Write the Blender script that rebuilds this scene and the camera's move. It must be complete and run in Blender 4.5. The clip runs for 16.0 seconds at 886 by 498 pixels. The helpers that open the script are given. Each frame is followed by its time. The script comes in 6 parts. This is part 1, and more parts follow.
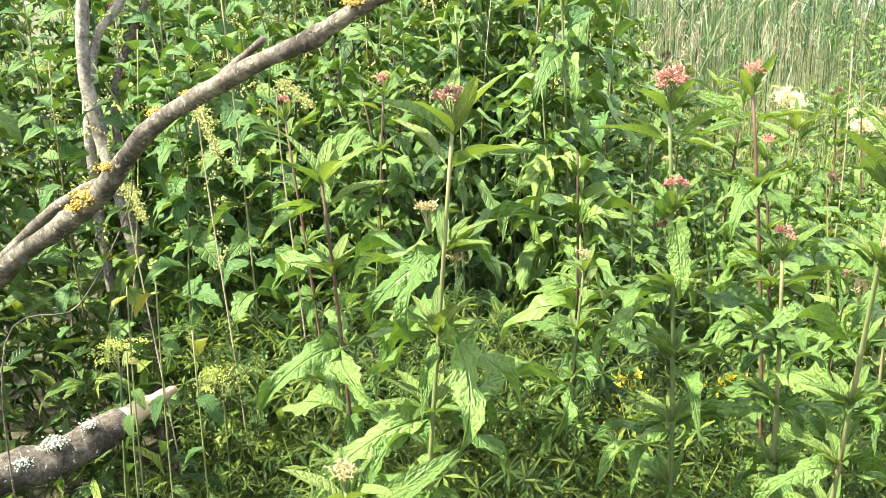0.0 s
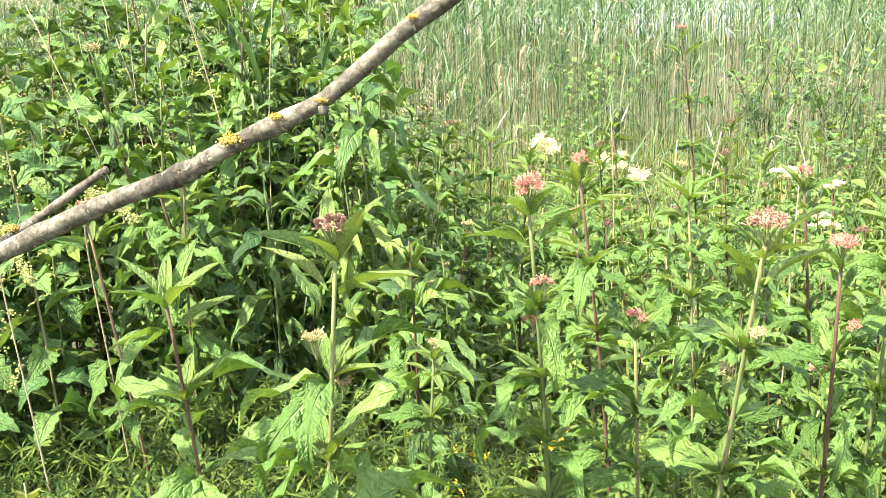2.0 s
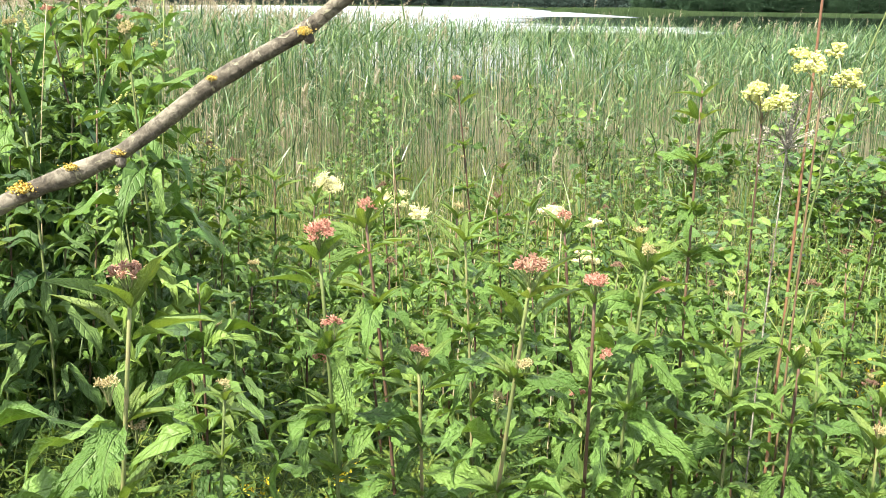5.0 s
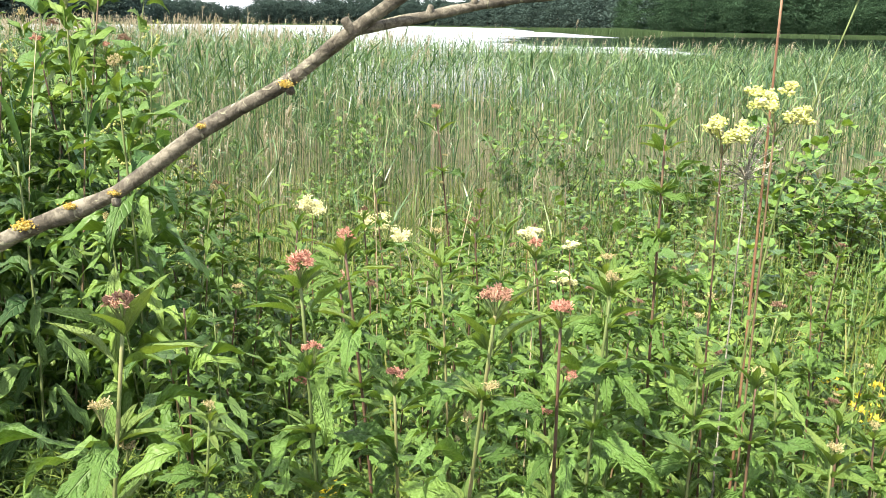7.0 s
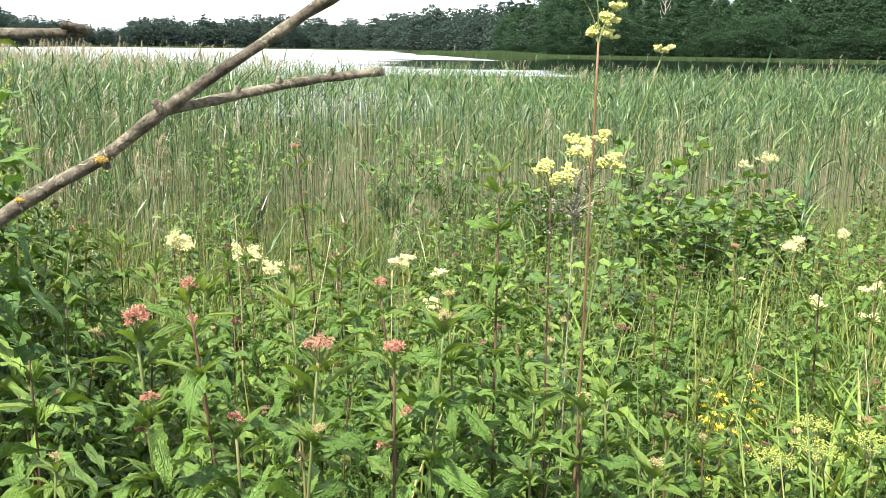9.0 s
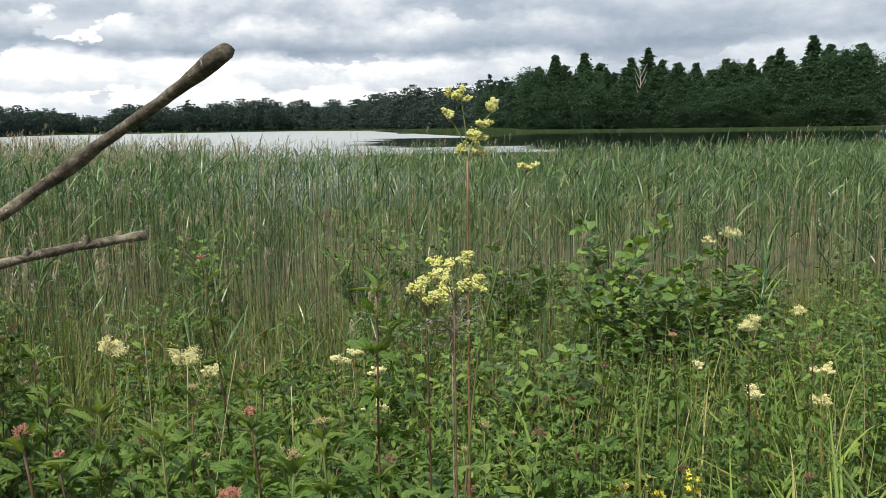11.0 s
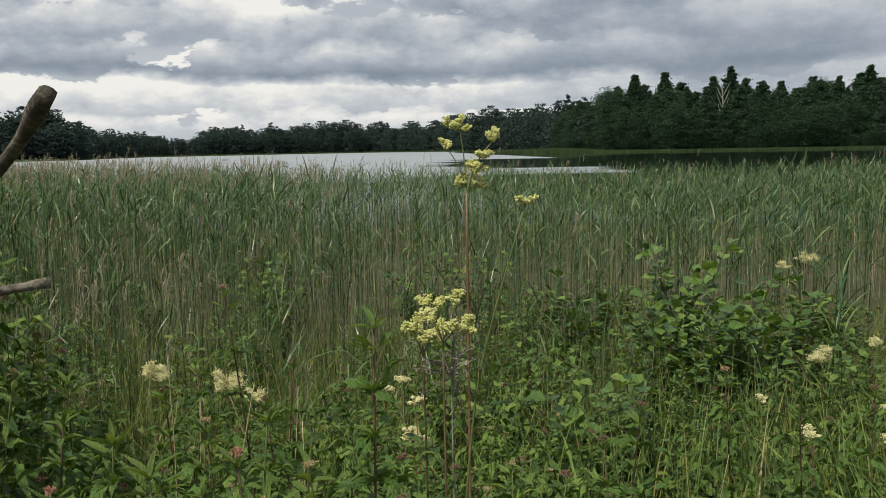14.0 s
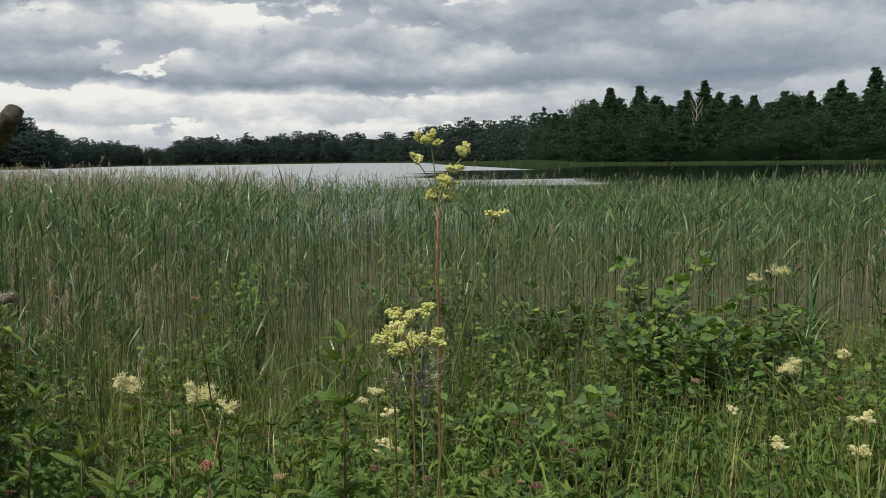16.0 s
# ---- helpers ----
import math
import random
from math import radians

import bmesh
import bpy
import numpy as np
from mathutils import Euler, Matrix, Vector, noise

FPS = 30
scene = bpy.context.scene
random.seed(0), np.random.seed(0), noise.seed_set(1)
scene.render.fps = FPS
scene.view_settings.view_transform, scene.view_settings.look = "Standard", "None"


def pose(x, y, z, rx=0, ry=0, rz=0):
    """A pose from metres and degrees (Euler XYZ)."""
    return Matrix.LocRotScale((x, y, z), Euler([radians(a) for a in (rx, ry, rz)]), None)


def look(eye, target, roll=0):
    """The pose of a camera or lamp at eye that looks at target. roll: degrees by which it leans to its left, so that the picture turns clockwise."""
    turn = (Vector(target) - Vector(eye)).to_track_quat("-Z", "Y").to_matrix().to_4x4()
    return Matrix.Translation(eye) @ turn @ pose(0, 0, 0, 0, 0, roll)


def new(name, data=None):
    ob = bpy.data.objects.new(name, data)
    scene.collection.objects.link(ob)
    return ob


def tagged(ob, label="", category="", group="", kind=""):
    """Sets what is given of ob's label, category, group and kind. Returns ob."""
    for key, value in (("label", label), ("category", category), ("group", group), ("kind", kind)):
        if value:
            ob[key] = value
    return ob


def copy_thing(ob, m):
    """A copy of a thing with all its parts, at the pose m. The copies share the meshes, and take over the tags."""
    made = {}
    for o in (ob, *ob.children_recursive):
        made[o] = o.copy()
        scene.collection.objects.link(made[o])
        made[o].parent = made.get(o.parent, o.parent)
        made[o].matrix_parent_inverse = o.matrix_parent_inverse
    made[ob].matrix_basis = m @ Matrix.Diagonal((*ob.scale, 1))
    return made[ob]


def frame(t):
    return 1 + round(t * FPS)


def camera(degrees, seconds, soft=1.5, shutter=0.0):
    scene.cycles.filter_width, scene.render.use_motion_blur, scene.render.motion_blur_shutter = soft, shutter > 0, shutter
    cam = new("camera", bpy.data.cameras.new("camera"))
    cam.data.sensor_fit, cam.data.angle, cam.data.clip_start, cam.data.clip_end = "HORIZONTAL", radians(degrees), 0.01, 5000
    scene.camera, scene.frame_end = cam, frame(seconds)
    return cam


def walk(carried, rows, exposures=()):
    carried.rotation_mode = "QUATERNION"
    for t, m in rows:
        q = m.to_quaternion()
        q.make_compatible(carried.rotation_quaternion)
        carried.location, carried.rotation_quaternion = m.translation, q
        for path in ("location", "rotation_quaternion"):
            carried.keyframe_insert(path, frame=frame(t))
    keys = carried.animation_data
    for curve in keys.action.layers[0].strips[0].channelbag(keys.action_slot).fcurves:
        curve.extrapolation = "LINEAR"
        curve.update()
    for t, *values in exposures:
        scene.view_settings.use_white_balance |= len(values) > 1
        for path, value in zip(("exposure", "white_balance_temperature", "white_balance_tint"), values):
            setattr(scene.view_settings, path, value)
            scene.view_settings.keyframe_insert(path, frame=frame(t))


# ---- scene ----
cam = camera(52.7, 16.0, soft=0.9)
PATH = [
    (0, (-0.353, 0.284, 2.298), (-1.494, 1.793, 1.649), -2.5),
    (0.5, (-0.432, 0.313, 2.319), (-1.396, 1.929, 1.641), -2.0),
    (1, (-0.468, 0.309, 2.343), (-1.328, 1.975, 1.647), -0.7),
    (1.5, (-0.46, 0.285, 2.357), (-1.252, 2.002, 1.705), -1.1),
    (2, (-0.482, 0.248, 2.383), (-1.145, 2.039, 1.789), -3.0),
    (2.5, (-0.482, 0.189, 2.418), (-0.951, 2.059, 1.888), -2.6),
    (3, (-0.48, 0.246, 2.407), (-0.801, 2.153, 1.896), -1.2),
    (3.5, (-0.464, 0.267, 2.403), (-0.711, 2.172, 1.848), -0.7),
    (3.7, (-0.463, 0.26, 2.404), (-0.688, 2.164, 1.833), -0.5),
    (5.8, (-0.482, 0.15, 2.414), (-0.681, 2.075, 1.91), 0.8),
    (6, (-0.48, 0.143, 2.411), (-0.688, 2.067, 1.909), 0.6),
    (6.5, (-0.47, 0.132, 2.442), (-0.673, 2.057, 1.941), 0.3),
    (7, (-0.456, 0.124, 2.444), (-0.618, 2.056, 1.954), 0.8),
    (7.5, (-0.436, 0.116, 2.461), (-0.568, 2.06, 2.01), 0.9),
    (8, (-0.423, 0.107, 2.455), (-0.522, 2.048, 1.983), 0.8),
    (8.5, (-0.396, 0.078, 2.471), (-0.417, 2.015, 1.976), 0.5),
    (9, (-0.375, 0.053, 2.499), (-0.289, 2.002, 2.059), 0.8),
    (9.5, (-0.353, 0.05, 2.521), (-0.198, 2.009, 2.148), 0.6),
    (9.7, (-0.345, 0.056, 2.528), (-0.171, 2.017, 2.173), 0.7),
    (11.8, (-0.031, 0.114, 2.601), (-0.005, 2.101, 2.369), -2.7),
    (12, (-0.014, 0.121, 2.603), (-0.019, 2.109, 2.382), -3.0),
    (12.5, (0.014, 0.141, 2.597), (-0.01, 2.129, 2.384), -3.2),
    (13, (0.029, 0.154, 2.594), (0.027, 2.142, 2.377), -2.3),
    (13.5, (0.006, 0.174, 2.592), (-0.02, 2.162, 2.371), -1.5),
    (14, (-0.003, 0.174, 2.594), (-0.058, 2.161, 2.368), -1.1),
    (14.5, (-0.003, 0.154, 2.603), (-0.038, 2.142, 2.392), -0.7),
    (15, (0.008, 0.146, 2.596), (0.01, 2.135, 2.391), -0.3),
    (15.5, (0.004, 0.152, 2.599), (0.01, 2.141, 2.391), -0.3),
    (16, (0.007, 0.161, 2.6), (0.006, 2.15, 2.398), -0.7),
]
walk(cam, [(t, look(eye, target, roll)) for t, eye, target, roll in PATH],
     exposures=[(0.0, 2.23), (2.0, 2.23), (3.0, 1.78), (3.7, 1.8), (5.8, 1.73), (7.0, 1.64), (7.5, 1.43), (8.0, 1.15), (8.5, 1.45), (9.0, 1.48), (9.5, 0.94), (9.7, 0.8), (11.8, -0.07), (12.5, -0.34), (13.3, -0.3), (16.0, -0.3)])

# ---- sky and sun ----
SUN_ELEV, SUN_AZ = radians(55), radians(-140)      # azimuth from +y towards +x
world = bpy.data.worlds.new("sky")
scene.world = world
world.use_nodes = True


def nodes_of(tree):
    tree.nodes.clear()

    def add(kind, **kw):
        n = tree.nodes.new(kind)
        for k, v in kw.items():
            if k == "inputs":
                for key, val in v.items():
                    if hasattr(val, "is_output"):
                        tree.links.new(val, n.inputs[key])
                    else:
                        n.inputs[key].default_value = val
            elif k == "operation":
                n.operation = v
            elif k == "blend_type":
                n.blend_type = v
            elif k == "data_type":
                n.data_type = v
            elif k == "ramp":
                el = n.color_ramp.elements
                while len(el) < len(v):
                    el.new(0.5)
                for e, (p, c) in zip(el, v):
                    e.position, e.color = p, (*c, 1) if len(c) == 3 else c
        return n
    return add


def math_node(add, op, a, b=0.0, clamp=False):
    n = add("ShaderNodeMath", operation=op, inputs={0: a, 1: b})
    n.use_clamp = clamp
    return n.outputs[0]


def mix_col(add, fac, a, b, mode="MIX"):
    n = add("ShaderNodeMix", data_type="RGBA", blend_type=mode, inputs={0: fac, 6: a, 7: b})
    return n.outputs[2]


def build_sky():
    add = nodes_of(world.node_tree)
    link = world.node_tree.links.new
    co = add("ShaderNodeTexCoord").outputs["Generated"]
    sep = add("ShaderNodeSeparateXYZ", inputs={0: co})
    x, v = sep.outputs[0], sep.outputs[2]
    mul = lambda a, b: math_node(add, "MULTIPLY", a, b)
    plus = lambda a, b: math_node(add, "ADD", a, b)
    less = lambda a, b: math_node(add, "SUBTRACT", a, b)

    def place(off, scale):
        return add("ShaderNodeMapping", inputs={0: co, 1: off, 3: scale}).outputs[0]

    def soft(off, scale, detail=4.0, rough=0.5):
        return less(add("ShaderNodeTexNoise", inputs={"Vector": place(off, scale), "Scale": 1.0, "Detail": detail, "Roughness": rough}).outputs[0], 0.5)

    def heaps(off, scale):
        """Rounded heads of cloud, large with small ones upon them."""
        q = place(off, scale)
        q = mix_col(add, 0.5, q, add("ShaderNodeTexNoise", inputs={"Vector": q, "Scale": 1.1, "Detail": 5.0, "Roughness": 0.6}).outputs[1], "ADD")
        h = add("ShaderNodeTexVoronoi", inputs={"Vector": q, "Scale": 1.0, "Detail": 3.0, "Roughness": 0.55, "Lacunarity": 2.2})
        h.normalize = True
        return less(0.45, h.outputs[0])

    fine = heaps((0.7, 2.9, 0.0), (10.5, 10.5, 25.0))
    finer = soft((3.7, 1.9, 4.0), (38.0, 38.0, 70.0), 6.0, 0.62)
    broad = soft((5.1, 0.7, 2.0), (2.4, 2.4, 9.0), 2.0)
    east = math_node(add, "DIVIDE", less(0.24, x), 0.26, clamp=True)
    tone = plus(0.66, mul(broad, 0.5))
    # banks of cloud from the horizon up, each with a flat grey base before the lit heads of the bank beyond:
    # height of the base, thickness, tone of the base, sway of the base
    banks = ((0.004, 0.034, 0.50, 0.010), (0.030, 0.042, 0.58, 0.014), (0.068, 0.046, 0.06, 0.012), (0.096, 0.056, 0.28, 0.026),
             (0.138, 0.060, 0.22, 0.036), (0.185, 0.11, 0.32, 0.05), (0.29, 0.17, 0.34, 0.08), (0.46, 0.26, 0.40, 0.1))
    for k, (low, thick, dark, swing) in enumerate(banks):
        wave = soft((1.7 * k, 4.2 + k, 0.9 * k), (7.0, 7.0, 5.0), 4.0)
        base = plus(plus(low, mul(wave, swing * 3.6)), mul(fine, 0.022 if k < 5 else 0.05))
        part_of = soft((9.3 + 2.1 * k, 1.3 * k, 3.0), (6.5, 6.5, 9.0), 3.0)
        top = plus(plus(base, thick), plus(mul(part_of, thick * 3.2), mul(plus(fine, mul(finer, 0.5)), thick * 1.6)))
        inside = mul(math_node(add, "DIVIDE", less(v, base), 0.3 * thick, clamp=True), math_node(add, "DIVIDE", less(top, v), 0.10 * thick, clamp=True))
        up = math_node(add, "DIVIDE", less(v, base), thick, clamp=True)
        shade = plus(plus(dark, mul(math_node(add, "POWER", up, 1.3), 0.92 - dark)), plus(mul(fine, 0.8), mul(finer, 0.42)))
        tone = plus(mul(tone, less(1.0, inside)), mul(shade, inside))
    flat = plus(0.36, plus(mul(broad, 0.7), plus(mul(fine, 0.5), mul(finer, 0.25))))
    tone = plus(mul(tone, plus(0.4, mul(east, 0.6))), mul(flat, mul(less(1.0, east), 0.6)))
    cloud = add("ShaderNodeValToRGB", inputs={0: tone},
                ramp=[(0.10, (0.17, 0.215, 0.285)), (0.34, (0.28, 0.33, 0.40)), (0.58, (0.44, 0.485, 0.545)), (0.80, (0.66, 0.69, 0.715)), (1.0, (0.98, 0.96, 0.91))]).outputs[0]
    sky = add("ShaderNodeTexSky")
    sky.sky_type = "NISHITA"
    sky.sun_disc = False
    sky.sun_elevation, sky.sun_rotation = SUN_ELEV, SUN_AZ
    blue = add("ShaderNodeVectorMath", operation="SCALE", inputs={0: sky.outputs[0], "Scale": 0.1}).outputs[0]
    thin = math_node(add, "MULTIPLY", less(0.62, tone), 0.25, clamp=True)
    col = mix_col(add, thin, cloud, blue)
    # pale towards the horizon, where the layers close up
    near = less(1.0, mul(math_node(add, "MAXIMUM", v, 0.0), 22.0))
    near = math_node(add, "MAXIMUM", near, 0.0)
    col = mix_col(add, mul(math_node(add, "POWER", near, 2.0), 0.35), col, (0.78, 0.81, 0.84, 1))
    bg = add("ShaderNodeBackground", inputs={0: col, 1: 1.1})
    out = add("ShaderNodeOutputWorld")
    link(bg.outputs[0], out.inputs[0])


build_sky()
lamp = bpy.data.lights.new("sun", "SUN")
lamp.energy, lamp.angle, lamp.color = 5.0, radians(1.5), (1.0, 0.955, 0.77)
sun = new("sun", lamp)
sun_way = Vector((math.sin(SUN_AZ) * math.cos(SUN_ELEV), math.cos(SUN_AZ) * math.cos(SUN_ELEV), math.sin(SUN_ELEV)))
sun.matrix_world = look(sun_way * 50, (0, 0, 0))


# ---- materials ----
def new_mat(name):
    m = bpy.data.materials.new(name)
    m.use_nodes = True
    return m, nodes_of(m.node_tree), m.node_tree.links.new


def rand_value(add):
    a = add("ShaderNodeObjectInfo").outputs["Random"]
    b = add("ShaderNodeNewGeometry").outputs["Random Per Island"]
    return math_node(add, "FRACT", math_node(add, "ADD", a, b))


def leaf_mat(name, cols, rough=0.42, through_light=0.3, veins=0.0, glow=(1.25, 1.2, 0.5), spec=0.4):
    m, add, link = new_mat(name)
    r = rand_value(add)
    n = len(cols)
    col = add("ShaderNodeValToRGB", inputs={0: r}, ramp=[((i + 0.0) / max(n - 1, 1), c) for i, c in enumerate(cols)]).outputs[0]
    co = add("ShaderNodeTexCoord")
    blot = add("ShaderNodeTexNoise", inputs={"Vector": co.outputs["Object"], "Scale": 30.0, "Detail": 3.0}).outputs[0]
    fac = math_node(add, "ADD", math_node(add, "MULTIPLY", blot, 0.6), 0.7)
    col = mix_col(add, 1.0, col, add("ShaderNodeCombineColor", inputs={0: fac, 1: fac, 2: fac}).outputs[0], "MULTIPLY")
    normal = None
    if veins:
        crinkle = add("ShaderNodeTexNoise", inputs={"Vector": co.outputs["UV"], "Scale": 7.0, "Detail": 2.0}).outputs[0]
        uv = add("ShaderNodeSeparateXYZ", inputs={0: co.outputs["UV"]})
        side = math_node(add, "ABSOLUTE", math_node(add, "SUBTRACT", uv.outputs[1], 0.5))
        rib = math_node(add, "SUBTRACT", 1.0, math_node(add, "MULTIPLY", side, 22.0), clamp=True)
        ph = math_node(add, "MULTIPLY", math_node(add, "SUBTRACT", math_node(add, "MULTIPLY", uv.outputs[0], 9.0), math_node(add, "MULTIPLY", side, 2.2)), 6.2832)
        ph = math_node(add, "ADD", ph, math_node(add, "MULTIPLY", blot, 3.5))
        wave = math_node(add, "ADD", math_node(add, "MULTIPLY", math_node(add, "SINE", ph), 0.5), 0.5)
        line = math_node(add, "POWER", wave, 9.0)
        both = math_node(add, "MAXIMUM", rib, math_node(add, "MULTIPLY", line, 0.3))
        col = mix_col(add, math_node(add, "MULTIPLY", both, veins), col, mix_col(add, 0.5, col, (0.42, 0.55, 0.24, 1)))
        bump = add("ShaderNodeBump", inputs={"Strength": 0.8, "Distance": 0.006, "Height": math_node(add, "SUBTRACT", math_node(add, "MULTIPLY", math_node(add, "ADD", blot, crinkle), 1.1), both)})
        normal = bump.outputs[0]
    p = add("ShaderNodeBsdfPrincipled", inputs={"Base Color": col, "Roughness": rough, "Specular IOR Level": spec})
    t = add("ShaderNodeBsdfTranslucent", inputs={"Color": mix_col(add, 1.0, col, (*glow, 1), "MULTIPLY")})
    if normal:
        link(normal, p.inputs["Normal"])
    mix = add("ShaderNodeMixShader", inputs={0: through_light, 1: p.outputs[0], 2: t.outputs[0]})
    out = add("ShaderNodeOutputMaterial")
    link(mix.outputs[0], out.inputs[0])
    return m


def plain_mat(name, cols, rough=0.7, scale=20.0, bump=0.3, dist=0.003, vary=True, stretch=(1, 1, 1), spec=0.3):
    """Two or three colours mixed by noise at two sizes, with relief."""
    m, add, link = new_mat(name)
    co = add("ShaderNodeTexCoord").outputs["Object"]
    co = add("ShaderNodeMapping", inputs={0: co, 3: stretch}).outputs[0]
    a = add("ShaderNodeTexNoise", inputs={"Vector": co, "Scale": scale, "Detail": 6.0, "Roughness": 0.65}).outputs[0]
    b = add("ShaderNodeTexNoise", inputs={"Vector": co, "Scale": scale * 0.17, "Detail": 2.0}).outputs[0]
    f = math_node(add, "ADD", math_node(add, "MULTIPLY", a, 0.6), math_node(add, "MULTIPLY", b, 0.4))
    if vary:
        f = math_node(add, "ADD", f, math_node(add, "MULTIPLY", math_node(add, "SUBTRACT", rand_value(add), 0.5), 0.3))
    n = len(cols)
    col = add("ShaderNodeValToRGB", inputs={0: f}, ramp=[(0.32 + 0.36 * i / max(n - 1, 1), c) for i, c in enumerate(cols)]).outputs[0]
    bp = add("ShaderNodeBump", inputs={"Strength": bump, "Distance": dist, "Height": a})
    p = add("ShaderNodeBsdfPrincipled", inputs={"Base Color": col, "Roughness": rough, "Normal": bp.outputs[0], "Specular IOR Level": spec})
    out = add("ShaderNodeOutputMaterial")
    link(p.outputs[0], out.inputs[0])
    return m


def bark_mat(name, dark, mid, pale, lichen, amount):
    """Fissured bark with scattered crusts of lichen of their own shape."""
    m, add, link = new_mat(name)
    co = add("ShaderNodeTexCoord").outputs["Object"]
    grain = add("ShaderNodeTexNoise", inputs={"Vector": co, "Scale": 140.0, "Detail": 8.0, "Roughness": 0.7, "Distortion": 0.6}).outputs[0]
    broad = add("ShaderNodeTexNoise", inputs={"Vector": co, "Scale": 22.0, "Detail": 4.0}).outputs[0]
    f = math_node(add, "ADD", math_node(add, "MULTIPLY", grain, 0.55), math_node(add, "MULTIPLY", broad, 0.45))
    col = add("ShaderNodeValToRGB", inputs={0: f}, ramp=[(0.40, dark), (0.5, mid), (0.60, pale)]).outputs[0]
    spots = add("ShaderNodeTexNoise", inputs={"Vector": co, "Scale": 55.0, "Detail": 5.0, "Roughness": 0.6, "Distortion": 1.2}).outputs[0]
    mask = add("ShaderNodeValToRGB", inputs={0: spots}, ramp=[(0.66 - amount, (0, 0, 0)), (0.70 - amount, (1, 1, 1))]).outputs[0]
    col = mix_col(add, mask, col, (*lichen, 1))
    h = math_node(add, "ADD", grain, math_node(add, "MULTIPLY", mask, 0.4))
    bp = add("ShaderNodeBump", inputs={"Strength": 0.9, "Distance": 0.003, "Height": h})
    p = add("ShaderNodeBsdfPrincipled", inputs={"Base Color": col, "Roughness": 0.85, "Normal": bp.outputs[0], "Specular IOR Level": 0.2})
    out = add("ShaderNodeOutputMaterial")
    link(p.outputs[0], out.inputs[0])
    return m


def water_mat():
    m, add, link = new_mat("lake_water")
    co = add("ShaderNodeTexCoord").outputs["Object"]
    sep = add("ShaderNodeSeparateXYZ", inputs={0: co})
    x, y = sep.outputs[0], sep.outputs[1]
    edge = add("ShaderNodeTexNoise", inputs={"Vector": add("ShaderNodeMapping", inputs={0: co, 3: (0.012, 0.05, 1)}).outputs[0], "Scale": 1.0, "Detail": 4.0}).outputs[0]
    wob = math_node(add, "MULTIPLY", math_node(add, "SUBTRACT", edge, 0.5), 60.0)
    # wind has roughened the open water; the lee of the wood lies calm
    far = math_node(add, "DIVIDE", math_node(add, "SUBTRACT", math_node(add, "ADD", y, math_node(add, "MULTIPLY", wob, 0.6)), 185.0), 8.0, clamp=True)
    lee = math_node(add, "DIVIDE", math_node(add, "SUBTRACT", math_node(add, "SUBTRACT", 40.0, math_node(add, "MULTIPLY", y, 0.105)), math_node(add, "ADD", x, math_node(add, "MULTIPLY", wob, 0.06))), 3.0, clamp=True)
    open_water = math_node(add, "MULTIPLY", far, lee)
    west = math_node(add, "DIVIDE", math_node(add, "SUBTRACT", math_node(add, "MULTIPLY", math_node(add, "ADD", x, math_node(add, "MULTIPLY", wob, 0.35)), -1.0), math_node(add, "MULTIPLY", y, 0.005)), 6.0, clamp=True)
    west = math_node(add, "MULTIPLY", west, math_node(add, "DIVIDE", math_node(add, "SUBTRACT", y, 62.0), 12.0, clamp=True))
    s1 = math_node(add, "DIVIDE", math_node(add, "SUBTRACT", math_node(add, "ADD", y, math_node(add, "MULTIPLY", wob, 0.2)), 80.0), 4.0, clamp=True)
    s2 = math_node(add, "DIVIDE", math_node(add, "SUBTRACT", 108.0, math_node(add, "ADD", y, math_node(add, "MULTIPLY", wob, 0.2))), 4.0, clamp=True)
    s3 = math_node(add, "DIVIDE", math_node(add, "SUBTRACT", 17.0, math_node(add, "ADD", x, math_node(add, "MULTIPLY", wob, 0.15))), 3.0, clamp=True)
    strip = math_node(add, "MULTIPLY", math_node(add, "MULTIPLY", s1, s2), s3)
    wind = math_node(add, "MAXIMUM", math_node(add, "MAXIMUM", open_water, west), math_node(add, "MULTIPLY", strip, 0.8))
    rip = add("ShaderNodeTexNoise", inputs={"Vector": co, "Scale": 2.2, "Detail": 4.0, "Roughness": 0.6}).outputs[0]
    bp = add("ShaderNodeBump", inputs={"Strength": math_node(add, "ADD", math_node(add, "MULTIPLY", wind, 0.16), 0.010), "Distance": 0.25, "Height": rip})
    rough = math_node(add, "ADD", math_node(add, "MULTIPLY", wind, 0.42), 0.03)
    # where ruffled, the sky's reflection is put into a pale, half metallic base colour
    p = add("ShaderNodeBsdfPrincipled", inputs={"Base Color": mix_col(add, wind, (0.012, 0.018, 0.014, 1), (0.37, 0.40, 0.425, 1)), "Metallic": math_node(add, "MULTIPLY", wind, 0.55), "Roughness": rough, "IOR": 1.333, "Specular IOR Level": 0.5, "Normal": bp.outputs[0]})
    out = add("ShaderNodeOutputMaterial")
    link(p.outputs[0], out.inputs[0])
    return m


